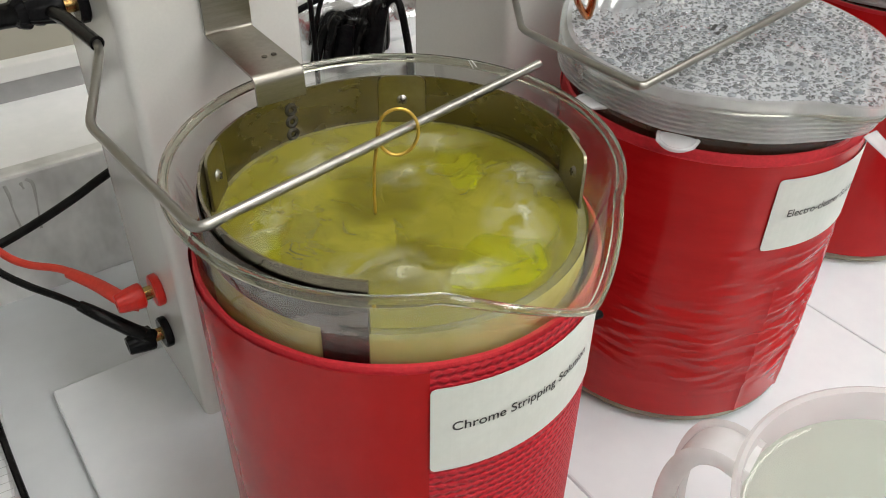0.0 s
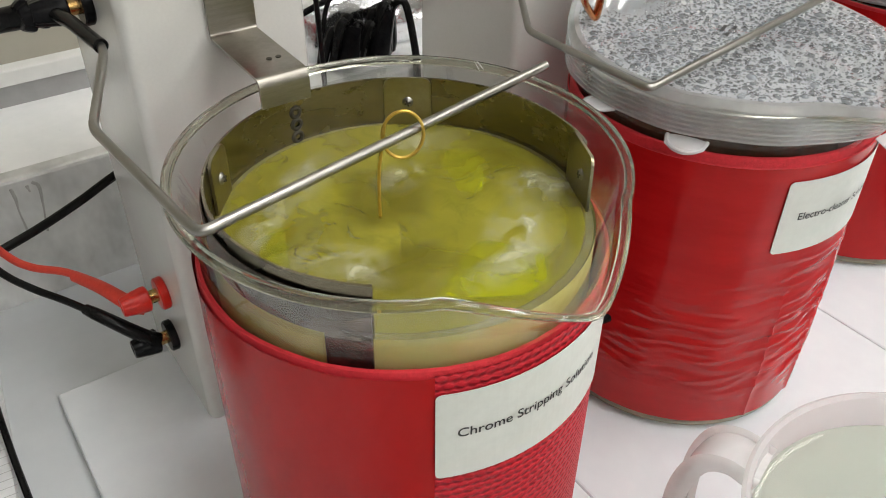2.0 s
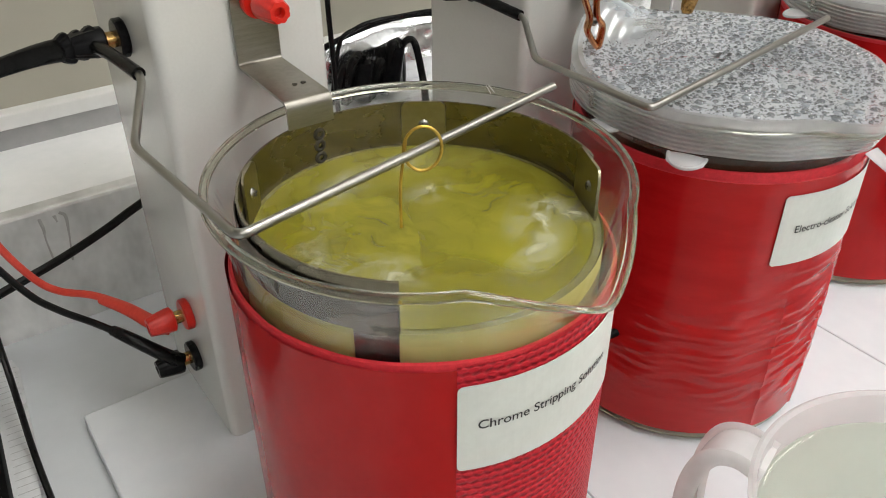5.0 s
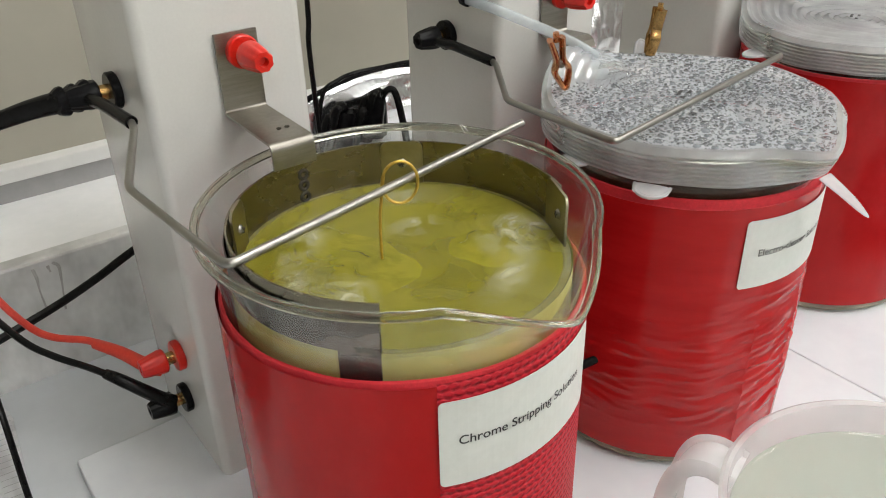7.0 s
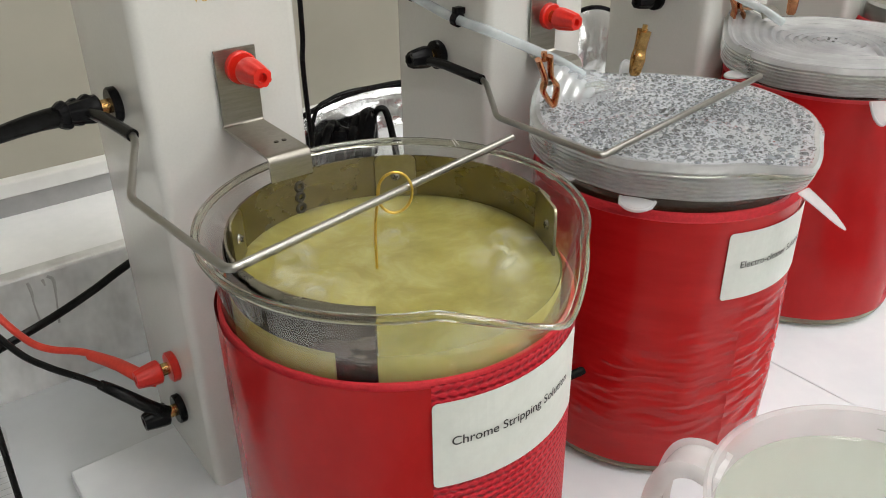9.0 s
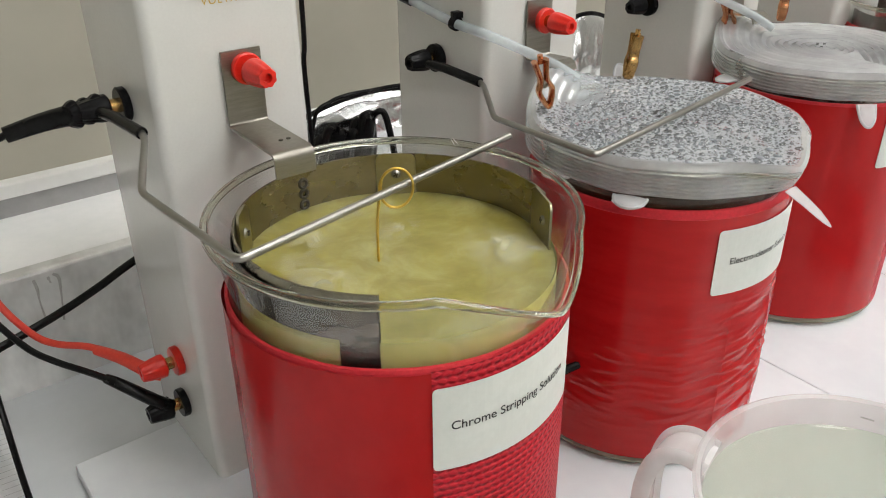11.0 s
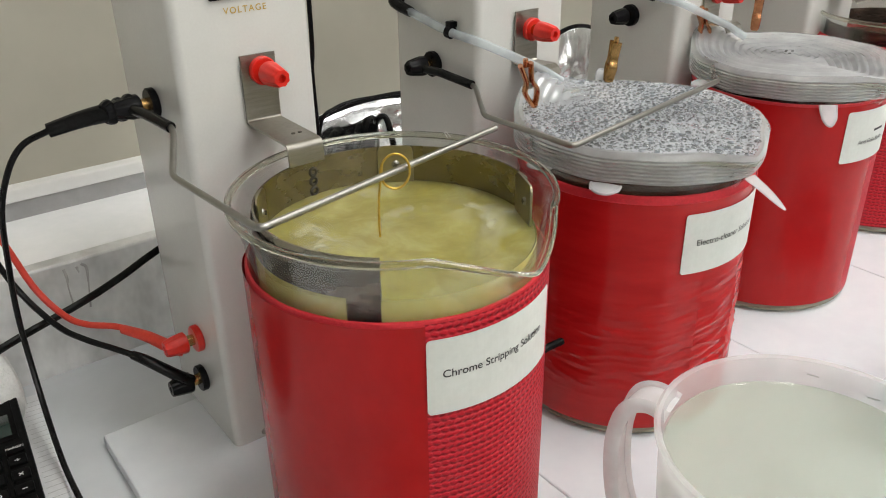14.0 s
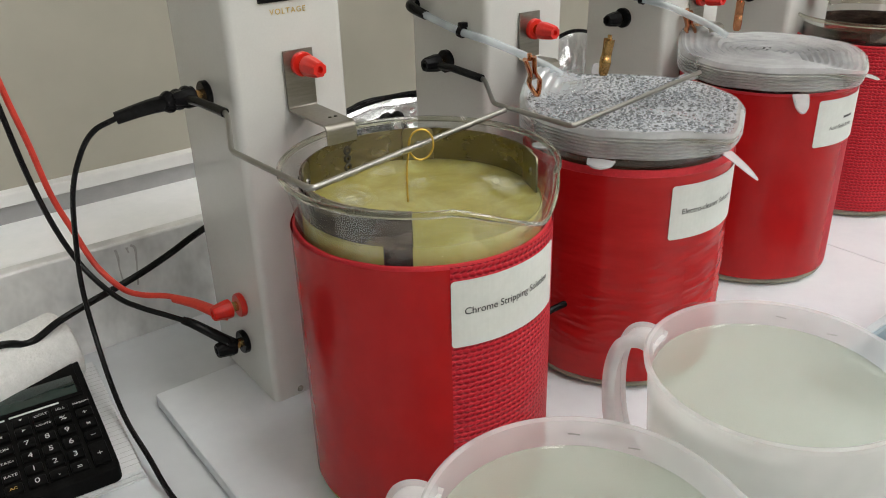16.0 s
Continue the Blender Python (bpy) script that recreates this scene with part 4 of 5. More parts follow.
def wet_lid():
    """Fogged silicone with a film of very fine clear droplets underneath."""
    m, n, l, b = material("condensation_fogged_silicone")
    tc = n.new("ShaderNodeTexCoord")
    flat = n.new("ShaderNodeMapping")
    flat.inputs["Scale"].default_value = (1, 1, 0)
    l.new(tc.outputs["Object"], flat.inputs[0])
    masks = []
    for size, least, span in ((430.0, -0.15, 0.58), (820.0, -0.05, 0.48)):
        v = node(n, "ShaderNodeTexVoronoi", Scale=size, Randomness=0.9)
        v.voronoi_dimensions = "2D"
        l.new(flat.outputs[0], v.inputs["Vector"])
        sep = n.new("ShaderNodeSeparateColor")
        l.new(v.outputs["Color"], sep.inputs[0])
        lim = n.new("ShaderNodeMath")
        lim.operation = "MULTIPLY_ADD"
        lim.inputs[1].default_value, lim.inputs[2].default_value = span, least
        l.new(sep.outputs[0], lim.inputs[0])
        some = n.new("ShaderNodeMath")
        some.operation = "MAXIMUM"
        some.inputs[1].default_value = 0.001
        l.new(lim.outputs[0], some.inputs[0])
        ratio = n.new("ShaderNodeMath")
        ratio.operation = "DIVIDE"
        l.new(v.outputs["Distance"], ratio.inputs[0]), l.new(some.outputs[0], ratio.inputs[1])
        mk = n.new("ShaderNodeMapRange")
        mk.inputs["From Min"].default_value, mk.inputs["From Max"].default_value = 1.0, 0.0
        l.new(ratio.outputs[0], mk.inputs[0])
        masks.append(mk.outputs[0])
    drop = masks[0]
    for other in masks[1:]:
        mx = n.new("ShaderNodeMath")
        mx.operation = "MAXIMUM"
        l.new(drop, mx.inputs[0]), l.new(other, mx.inputs[1])
        drop = mx.outputs[0]
    # no drops hang under the stretched hump
    far = n.new("ShaderNodeVectorMath")
    far.operation = "DISTANCE"
    far.inputs[1].default_value = (-0.017, 0.056, 0.178)
    l.new(tc.outputs["Object"], far.inputs[0])
    dry = n.new("ShaderNodeMapRange")
    dry.inputs["From Min"].default_value, dry.inputs["From Max"].default_value = 0.020, 0.030
    l.new(far.outputs["Value"], dry.inputs[0])
    dome = n.new("ShaderNodeMath")
    dome.operation = "MULTIPLY"
    l.new(drop, dome.inputs[0]), l.new(dry.outputs[0], dome.inputs[1])
    # a bead's height rises steeply at its edge and is round on top
    height = n.new("ShaderNodeMath")
    height.operation = "POWER"
    height.inputs[1].default_value = 0.5
    l.new(dome.outputs[0], height.inputs[0])
    clear = ramp(n, [(0.0, (0.36, 0.36, 0.36)), (0.05, (0.26, 0.26, 0.26)), (0.20, (0.66, 0.66, 0.66)), (0.60, (0.58, 0.58, 0.58)), (1.0, (0.42, 0.42, 0.42))])
    l.new(dome.outputs[0], clear.inputs[0])
    big = node(n, "ShaderNodeTexNoise", Scale=45.0, Detail=3.0)
    l.new(tc.outputs["Object"], big.inputs[0])
    tint = ramp(n, [(0.3, (0.62, 0.66, 0.71)), (0.7, (0.78, 0.81, 0.85))])
    l.new(big.outputs[0], tint.inputs[0]), l.new(tint.outputs[0], b.inputs["Base Color"])
    b.inputs["Roughness"].default_value = 0.12
    bp = node(n, "ShaderNodeBump", Strength=1.0, Distance=0.0012)
    l.new(height.outputs[0], bp.inputs["Height"]), l.new(bp.outputs[0], b.inputs["Normal"])
    tp = n.new("ShaderNodeBsdfTransparent")
    tp.inputs[0].default_value = (0.90, 0.93, 0.96, 1)
    gl = n.new("ShaderNodeBsdfGlossy")
    gl.inputs["Roughness"].default_value = 0.07
    l.new(bp.outputs[0], gl.inputs["Normal"])
    mx, m2 = n.new("ShaderNodeMixShader"), n.new("ShaderNodeMixShader")
    m2.inputs[0].default_value = 0.13
    thin = n.new("ShaderNodeMapRange")
    thin.inputs["To Min"].default_value, thin.inputs["To Max"].default_value = 0.26, 0.0
    l.new(dry.outputs[0], thin.inputs[0])
    seen = n.new("ShaderNodeMath")
    l.new(clear.outputs[0], seen.inputs[0]), l.new(thin.outputs[0], seen.inputs[1])
    l.new(seen.outputs[0], mx.inputs[0]), l.new(b.outputs[0], mx.inputs[1]), l.new(tp.outputs[0], mx.inputs[2])
    l.new(mx.outputs[0], m2.inputs[1]), l.new(gl.outputs[0], m2.inputs[2]), l.new(m2.outputs[0], n["Material Output"].inputs[0])
    return m


M_WETLID = wet_lid()


def drop_material():
    """Clear beads over the dark solution: each shows more or less of it, under a bright gloss."""
    m, n, l, b = material("water_beads")
    geo = n.new("ShaderNodeNewGeometry")
    r = ramp(n, [(0.0, (0.10, 0.105, 0.115)), (0.6, (0.20, 0.215, 0.235)), (1.0, (0.40, 0.43, 0.46))])
    l.new(geo.outputs["Random Per Island"], r.inputs[0]), l.new(r.outputs[0], b.inputs["Base Color"])
    b.inputs["Roughness"].default_value = 0.05
    b.inputs["Specular IOR Level"].default_value = 0.9
    tp = n.new("ShaderNodeBsdfTransparent")
    tp.inputs[0].default_value = (0.93, 0.95, 0.97, 1)
    mx = n.new("ShaderNodeMixShader")
    mx.inputs[0].default_value = 0.42
    l.new(b.outputs[0], mx.inputs[1]), l.new(tp.outputs[0], mx.inputs[2]), l.new(mx.outputs[0], n["Material Output"].inputs[0])
    return m


M_DROP = drop_material()
lid2, shape2 = lid(C[1], -90, 106, "cloudy silicone stretch lid beaded with condensation on a beaker", True)
droplets(lid2, shape2, 900, 5)
lid_tab(lid2, -90, 0.0725, 0.1568, 0.0215, 0.0105, 0.0045)
lid_tab(lid2, -152, 0.0670, 0.1553, 0.0070, 0.0020, 0.0075)
lid_tab(lid2, 176, 0.0670, 0.1570, 0.0090, -0.0010, 0.0060)
lid_tab(lid2, 60, 0.0640, 0.1695, 0.0070, -0.0090, 0.0045)
lid3, shape3 = lid(C[2], -90, 108, "cloudy ribbed silicone stretch lid on a beaker", False)
lid_tab(lid3, -128, 0.0675, 0.1550, 0.0080, 0.0110, 0.0052)
lid_tab(lid3, 160, 0.0670, 0.1580, 0.0100, 0.0010, 0.0065)
lid_tab(lid3, -55, 0.0680, 0.1560, 0.0120, 0.0030, 0.0065)
lid_tab(lid3, 72, 0.0640, 0.1695, 0.0070, -0.0110, 0.0050)
for lb in (lid2, lid3):
    part("size_mark", moved(bars(0.014, 0.010, ((0.0, 0.2, 0.25), (0.3, 0.5, 0.5), (0.55, 0.1, 0.3))), pose(-0.004, -0.003, LID_T - 0.0003, 0, 0, 25)), M_INK, lb, "small black print")

for i in range(1, 5):
    tagged(part("dark_solution", lathe([(0, 0.0045), (0.050, 0.0045), (0.0592, 0.012), (0.0592, 0.150), (0, 0.150)], 48), M_BROWN, at=pose(C[i][0], C[i][1], BASE_Z)),
           "dark brown plating solution inside a glass beaker", "solution", "dark solutions")
    inner = thing("inner_ring", "steel sheet ring standing inside a covered beaker", "anode", pose(C[i][0], C[i][1], 0), "inner rings")
    part("band", lathe([(0.0585, 0.1622), (0.0585, 0.1760), (0.0592, 0.1760), (0.0592, 0.1622)], 60, -60, 235, closed_profile=True), M_SOOT, inner)
    for a in (-100, -70):
        part("tab", moved(box(-0.005, 0.005, -0.001, 0, 0.1622, 0.176), pose(0, 0, 0, 0, 0, a + 90) @ pose(0, -0.0590, 0)), M_RING, inner, smooth=False)


def hanger(k, dz=0.0):
    x = COL_X + PITCH * k + (0.006 if k > 1 else 0)
    h = thing("hanger_strap", "bent brushed steel strap from a red post to a covered beaker", "strap", pose(x, COL_Y, dz), "hanger straps")
    bm = bmesh.new()
    pts = [(-0.0012, 0.2310), (-0.0012, 0.2010), (-0.0026, 0.1996), (-0.018, 0.2005), (-0.0210, 0.1990), (-0.0225, 0.1960)]
    rows = [(bm.verts.new((-0.0070, y, z - 0.004)), bm.verts.new((0.0110, y, z - 0.004))) for y, z in pts]
    for p, q in zip(rows, rows[1:]):
        bm.faces.new((p[0], p[1], q[1], q[0]))
    bmesh.ops.recalc_face_normals(bm, faces=bm.faces[:])
    bmesh.ops.solidify(bm, geom=bm.faces[:], thickness=0.001)
    bmesh.ops.recalc_face_normals(bm, faces=bm.faces[:])
    part("sheet", bm, M_STEEL, h, smooth=False)


hanger(1), hanger(2), hanger(3)


def alligator_clip(at, mat, label):
    """Two pinched jaws with a spring between the grips, standing on its teeth."""
    c = thing("alligator_clip", label, "clip", at @ Matrix.Scale(1.12, 4), "alligator clips")
    for s in (-1, 1):
        pts = [(0.0006 * s, 0, 0.0), (0.0022 * s, 0, 0.004), (0.0030 * s, 0, 0.008), (0.0014 * s, 0, 0.0125), (0.0026 * s, 0, 0.0215)]
        part("jaw", sweep(spline(pts, 5), 0.0027, 10, flat=0.0013), mat, c)
        part("teeth", box(0.0002 * s - 0.0008, 0.0002 * s + 0.0008, -0.0019, 0.0019, -0.0012, 0.0006, 0.0003), mat, c, smooth=False)
    coil = [(0.0013 * math.cos(a), -0.0018 + 0.0036 * k / 40, 0.0105 + 0.0013 * math.sin(a)) for k, a in enumerate([k * 0.8 for k in range(41)])]
    part("spring", sweep(coil, 0.0004, 6), M_ROD, c, "small steel spring")
    part("tail", sweep([(0, 0, 0.020), (0.0004, 0, 0.024)], 0.0013, 8), mat, c)
    return c


alligator_clip(pose(0.2445, 0.2350, 0.1865, 4, -14, -28), M_COPPER, "copper alligator clip gripping a lid's edge")
alligator_clip(pose(0.3215, 0.2500, 0.1835, 6, -4, 58), M_BRASS, "brass alligator clip standing on a lid")
alligator_clip(pose(0.4510, 0.2740, 0.1840, 6, -18, -28), M_COPPER, "copper alligator clip gripping a lid's edge")
alligator_clip(pose(0.5140, 0.2760, 0.1840, 0, -10, 40), M_COPPER, "copper alligator clip standing on a lid")


def air_tube(k, label):
    dx = PITCH * k + (0.006 if k > 0 else 0)
    tb = thing("air_tube", label, "tube", pose(dx, 0, 0), "air tubes")
    line = spline([(0.2350, 0.3480, 0.2255), (0.2380, 0.3221, 0.2193), (0.2382, 0.3011, 0.2163), (0.2419, 0.2790, 0.2135), (0.2565, 0.2700, 0.2058), (0.2726, 0.2600, 0.1969), (0.2830, 0.2520, 0.1890)])
    part("hose", sweep(line, 0.0026, 14), M_TUBE, tb, "clear flexible hose")
    part("plug", sweep(spline([(0.2415, 0.3560, 0.2275), (0.2360, 0.3545, 0.2275), (0.2350, 0.3480, 0.2255), (0.2368, 0.3380, 0.2226)]), 0.0040, 12, taper=lambda t: 1.1 - 0.3 * t), M_BLACKRUBBER, tb, "black rubber plug")
    ring = moved(lathe([(0.0028, -0.0018), (0.0038, -0.0018), (0.0038, 0.0018), (0.0028, 0.0018)], 16, closed_profile=True), pose(0.2382, 0.3011, 0.2163) @ pose(0, 0, 0, 98, 0, 4))
    join(ring, box(0.2365, 0.2417, 0.2985, 0.3035, 0.2190, 0.2225, 0.0005))
    part("holder", ring, M_BLACKPLASTIC, tb, "black clip that holds the hose")


air_tube(0, "clear plastic hose running from a column into a lid")
air_tube(1, "clear plastic hose running from a column into a lid")


# ---- leads ----
def lead(name, label, line, mat, r, sleeve=None, sleeve_r=0.0034):
    c = thing(name, label, "cable", pose(0, 0, 0), "leads")
    part("cord", sweep(spline(line), r, 10), mat, c)
    if sleeve:
        part("sleeve", sweep(spline(sleeve), sleeve_r, 12, taper=lambda k: 1.0 - 0.35 * k), mat, c, "moulded plug sleeve")
    return c


lead("red_lead", "red rubber test lead plugged in at the column's foot",
     [(0.0500, 0.3150, 0.0670), (0.0425, 0.331, 0.0690), (0.0327, 0.350, 0.0699), (0.0194, 0.365, 0.0695), (0.0114, 0.378, 0.0720), (0.0022, 0.392, 0.0862), (-0.0047, 0.400, 0.1099), (-0.0116, 0.405, 0.1356), (-0.0161, 0.410, 0.1688), (-0.0221, 0.415, 0.2058), (-0.030, 0.42, 0.27)],
     M_REDRUBBER, 0.0019, [(0.0555, 0.3120, 0.0650), (0.0500, 0.3150, 0.0670), (0.0425, 0.331, 0.0690), (0.0345, 0.347, 0.0690)], 0.0042)
lead("black_lead", "black rubber test lead plugged in at the column's foot",
     [(0.0506, 0.315, 0.0474), (0.0376, 0.325, 0.0583), (0.0274, 0.340, 0.0617), (0.0152, 0.355, 0.0658), (0.0054, 0.370, 0.0710), (-0.0060, 0.388, 0.0880), (-0.0150, 0.398, 0.1150), (-0.0215, 0.406, 0.1500), (-0.0265, 0.411, 0.1930), (-0.034, 0.416, 0.26)],
     M_BLACKRUBBER, 0.0018, [(0.0570, 0.3140, 0.0410), (0.0506, 0.315, 0.0474), (0.0376, 0.325, 0.0583), (0.0330, 0.3320, 0.0600)], 0.0040)
lead("mains_lead", "thick black cord running behind the column",
     [(0.1500, 0.405, 0.1080), (0.0800, 0.400, 0.0866), (0.0528, 0.400, 0.0752), (0.0272, 0.400, 0.0661), (-0.0092, 0.3925, 0.0606), (-0.0291, 0.388, 0.0570), (-0.0483, 0.386, 0.0500), (-0.0667, 0.384, 0.0560), (-0.12, 0.380, 0.0580)], M_BLACKRUBBER, 0.0024)
lead("banana_lead", "black banana-plug lead hanging in a loop from the column's post",
     [(0.0180, 0.335, 0.1947), (0.0060, 0.339, 0.1890), (-0.0020, 0.345, 0.1760), (-0.0085, 0.355, 0.1520), (-0.0110, 0.368, 0.1150), (-0.0130, 0.372, 0.0800), (-0.0150, 0.352, 0.0400), (-0.0172, 0.318, 0.0180), (-0.0172, 0.280, 0.0115), (-0.0165, 0.245, 0.0040), (-0.010, 0.20, 0.0030), (0.0, 0.14, 0.0030)],
     M_BLACKRUBBER, 0.0016, [(0.0560, 0.3180, 0.2035), (0.0470, 0.3230, 0.2015), (0.0340, 0.3305, 0.1985), (0.0180, 0.335, 0.1947)], 0.0056)
plug = thing("banana_plug", "black stackable banana plug in the column's side post", "plug", pose(0, 0, 0))
for px, pr in ((0.0545, 0.0066), (0.0500, 0.0062), (0.0455, 0.0064)):
    part("grip_ring", moved(knob(0.0042, pr, 10), pose(px, 0.3185 + (0.0545 - px) * 0.50, 0.2035 - (0.0545 - px) * 0.22) @ pose(0, 0, 0, 0, 0, -72)), M_BLACKPLASTIC, plug)
lead("thin_cord", "thin black cord hanging behind the columns", [(0.2010, 0.4000, 0.320), (0.2003, 0.4000, 0.205), (0.1984, 0.4000, 0.177), (0.1995, 0.4000, 0.120), (0.2010, 0.4020, 0.060)], M_BLACKRUBBER, 0.0016)
lead("heater_cord", "black heater cord running out between two jackets", [(0.2262, 0.1850, 0.0655), (0.2180, 0.1880, 0.0630), (0.2089, 0.1907, 0.0600), (0.1950, 0.2050, 0.0540), (0.1920, 0.2350, 0.0400), (0.2000, 0.2600, 0.0150)], M_BLACKRUBBER, 0.0022)

# ---- clear silvery bags with cords, lying on the ledge ----
def foil_pouch(x, y, w, h, deep, seed, label):
    p = thing("foil_pouch", label, "pouch", pose(x, y, LEDGE_Z - 0.001, 0, 0, 0), "foil pouches")
    bm = bmesh.new()
    nx, nz = 30, 20
    for s in (-1, 1):
        grid = []
        for j in range(nz + 1):
            row = []
            for i in range(nx + 1):
                u, v = i / nx, j / nz
                top = h * (0.62 + 0.38 * math.sin(math.pi * min(1.0, 0.10 + u * 0.75)))
                puff = deep * math.sin(math.pi * u) ** 0.6 * math.sin(math.pi * (0.12 + 0.88 * v)) ** 0.7
                n = noise.noise(Vector((u * 7, v * 4, seed + s))) * 0.5 + noise.noise(Vector((u * 15, v * 9, seed + s * 3))) * 0.4
                edge = math.sin(math.pi * u) * math.sin(math.pi * v)
                row.append(bm.verts.new(((u - 0.5) * w, s * (puff + 0.008 * n * edge) + s * 0.0004, v * top)))
            grid.append(row)
        for j in range(nz):
            for i in range(nx):
                q = (grid[j][i], grid[j][i + 1], grid[j + 1][i + 1], grid[j + 1][i])
                bm.faces.new(q if s < 0 else q[::-1])
    part("bag", bm, M_FOIL, p, smooth=True)
    rim = [((u - 0.5) * w, 0, h * (0.62 + 0.38 * math.sin(math.pi * min(1.0, 0.10 + u * 0.75)))) for u in [k / 16 for k in range(17)]]
    part("seal", sweep(rim, 0.0022, 8), M_BLACKPLASTIC, p, "black seal along the top")
    return p


foil_pouch(0.292, 0.484, 0.130, 0.046, 0.014, 2.0, "crumpled clear silvery bag of cords lying on the ledge")
foil_pouch(0.530, 0.482, 0.100, 0.074, 0.012, 8.0, "crumpled clear silvery bag standing on the ledge")
coil = thing("coiled_cords", "bundle of coiled black cords in a silvery bag", "cords", pose(0, 0.462, LEDGE_Z - 0.001))
for k in range(9):
    x0 = 0.2360 + 0.0052 * k
    top = 0.0290 + 0.0055 * math.sin(k * 1.1) + 0.0007 * k
    y0 = -0.004 * (k % 2)
    part("loop", sweep(spline([(x0 - 0.004, y0 + 0.004, 0.003), (x0 - 0.003, y0, 0.014), (x0 - 0.001, y0 - 0.003, top - 0.004), (x0 + 0.003, y0 - 0.002, top), (x0 + 0.006, y0, top - 0.005), (x0 + 0.008, y0 + 0.002, 0.012), (x0 + 0.008, y0 + 0.004, 0.003)]), 0.0030 + 0.0004 * (k % 3), 10), M_BLACKRUBBER, coil)
part("plug", sweep([(0.246, -0.007, 0.006), (0.252, -0.006, 0.031)], 0.0078, 14, taper=lambda k: 1 - 0.25 * k), M_BLACKPLASTIC, coil, "black moulded plug")
part("plug", sweep([(0.270, -0.007, 0.008), (0.278, -0.006, 0.036)], 0.0076, 14, taper=lambda k: 1 - 0.25 * k), M_BLACKPLASTIC, coil, "black moulded plug")
part("hanging_loop", sweep(spline([(0.2830, 0.000, 0.0300), (0.2870, -0.004, 0.0385), (0.2915, -0.008, 0.0370), (0.2905, -0.018, 0.0180), (0.2860, -0.0290, 0.0010), (0.2840, -0.0310, -0.0300), (0.2830, -0.0310, -0.0700)]), 0.0026, 10), M_BLACKRUBBER, coil)
lead("bag_cord", "thin black cord arching over the bag of cords", [(0.2290, 0.4660, 0.0800), (0.2407, 0.4700, 0.1190), (0.2550, 0.4720, 0.1265), (0.2700, 0.4720, 0.1290), (0.2900, 0.4720, 0.1285), (0.3210, 0.4720, 0.1270), (0.3500, 0.4720, 0.1200), (0.3700, 0.4700, 0.0795)], M_BLACKRUBBER, 0.0016)


# ---- plastic jugs ----
def jug(x, y, handle, label):
    j = thing("measuring_jug", label, "jug", pose(x, y, 0.0092), "measuring jugs")
    h = 0.1094
    d0 = radians(handle + 180)

    def lip(a, r, z):
        d = (a - d0 + math.pi) % (2 * math.pi) - math.pi
        up = max(0.0, (z - 0.075) / (h - 0.075)) ** 1.8
        return r + 0.014 * math.exp(-(d / 0.30) ** 2) * up, z + 0.002 * math.exp(-(d / 0.35) ** 2) * up
    prof = [(0, 0.0), (0.044, 0.0), (0.0475, 0.003), (0.0490, 0.012), (0.0525, 0.060), (0.0548, 0.093), (0.0556, 0.1050), (0.0574, 0.1060), (0.0578, 0.1086), (0.0566, h), (0.0552, 0.1085), (0.0536, 0.093), (0.0512, 0.060), (0.0478, 0.012), (0.0455, 0.0035), (0.0, 0.0030)]
    part("body", lathe(prof, 96, shape=lip), M_POLY, j)
    hp = spline([(0.0530, 0, 0.1015), (0.0625, 0, 0.1035), (0.0705, 0, 0.0980), (0.0745, 0, 0.0820), (0.0737, 0, 0.0600), (0.0690, 0, 0.0400), (0.0605, 0, 0.0260), (0.0505, 0, 0.0180)], 6)
    grip = part("handle", moved(sweep(hp, 0.0078, 16, flat=0.0019), pose(0, 0, 0, 0, 0, handle)), M_HANDLE, j, "flat moulded strap handle")
    for s in (-1, 1):
        part("handle_edge", moved(sweep([p + Vector((0, s * 0.0072, 0)) for p in hp], 0.0010, 8, flat=0.0034), pose(0, 0, 0, 0, 0, handle)), M_HANDLE, grip, "raised edge of the handle")
    for k in range(9):
        z = 0.030 + 0.0085 * k
        r = 0.0494 + (z - 0.012) * 0.0735
        part("graduation", on_cylinder(box(0, 0.012 if k % 2 == 0 else 0.007, -0.0003, 0.0003, 0, 0.0004), r, handle - 75, z), M_POLY, j, "raised graduation line")
    part("lettering", on_cylinder(text_mesh("2000", 0.0034), 0.0557, handle - 92, 0.0990, False), M_MARK, j, "moulded capacity mark", smooth=False)
    for da, dz, turn in ((-78, 0.1030, 6), (-104, 0.1010, -12)):
        tick = moved(box(-0.0024, 0.0024, -0.00022, 0.00022, 0, 0.0003), pose(0, 0, 0, 0, 0, turn))
        part("scratch", on_cylinder(tick, 0.0533, handle + da, dz, False), M_MARK, j, "short dark scratch inside the wall", smooth=False)
    w = tagged(part("jug_water", lathe([(0, 0.0034), (0.0450, 0.0036), (0.0470, 0.012), (0.0505, 0.060), (0.0532, 0.0930), (0.0535, 0.0975), (0.0528, 0.0966), (0.0515, 0.0963), (0.04, 0.0962), (0.02, 0.0962), (0, 0.0962)], 72), M_WATER, at=pose(x, y, 0.0092)),
               "slightly cloudy rinse water filling a plastic jug", "water", "jug waters")
    return j


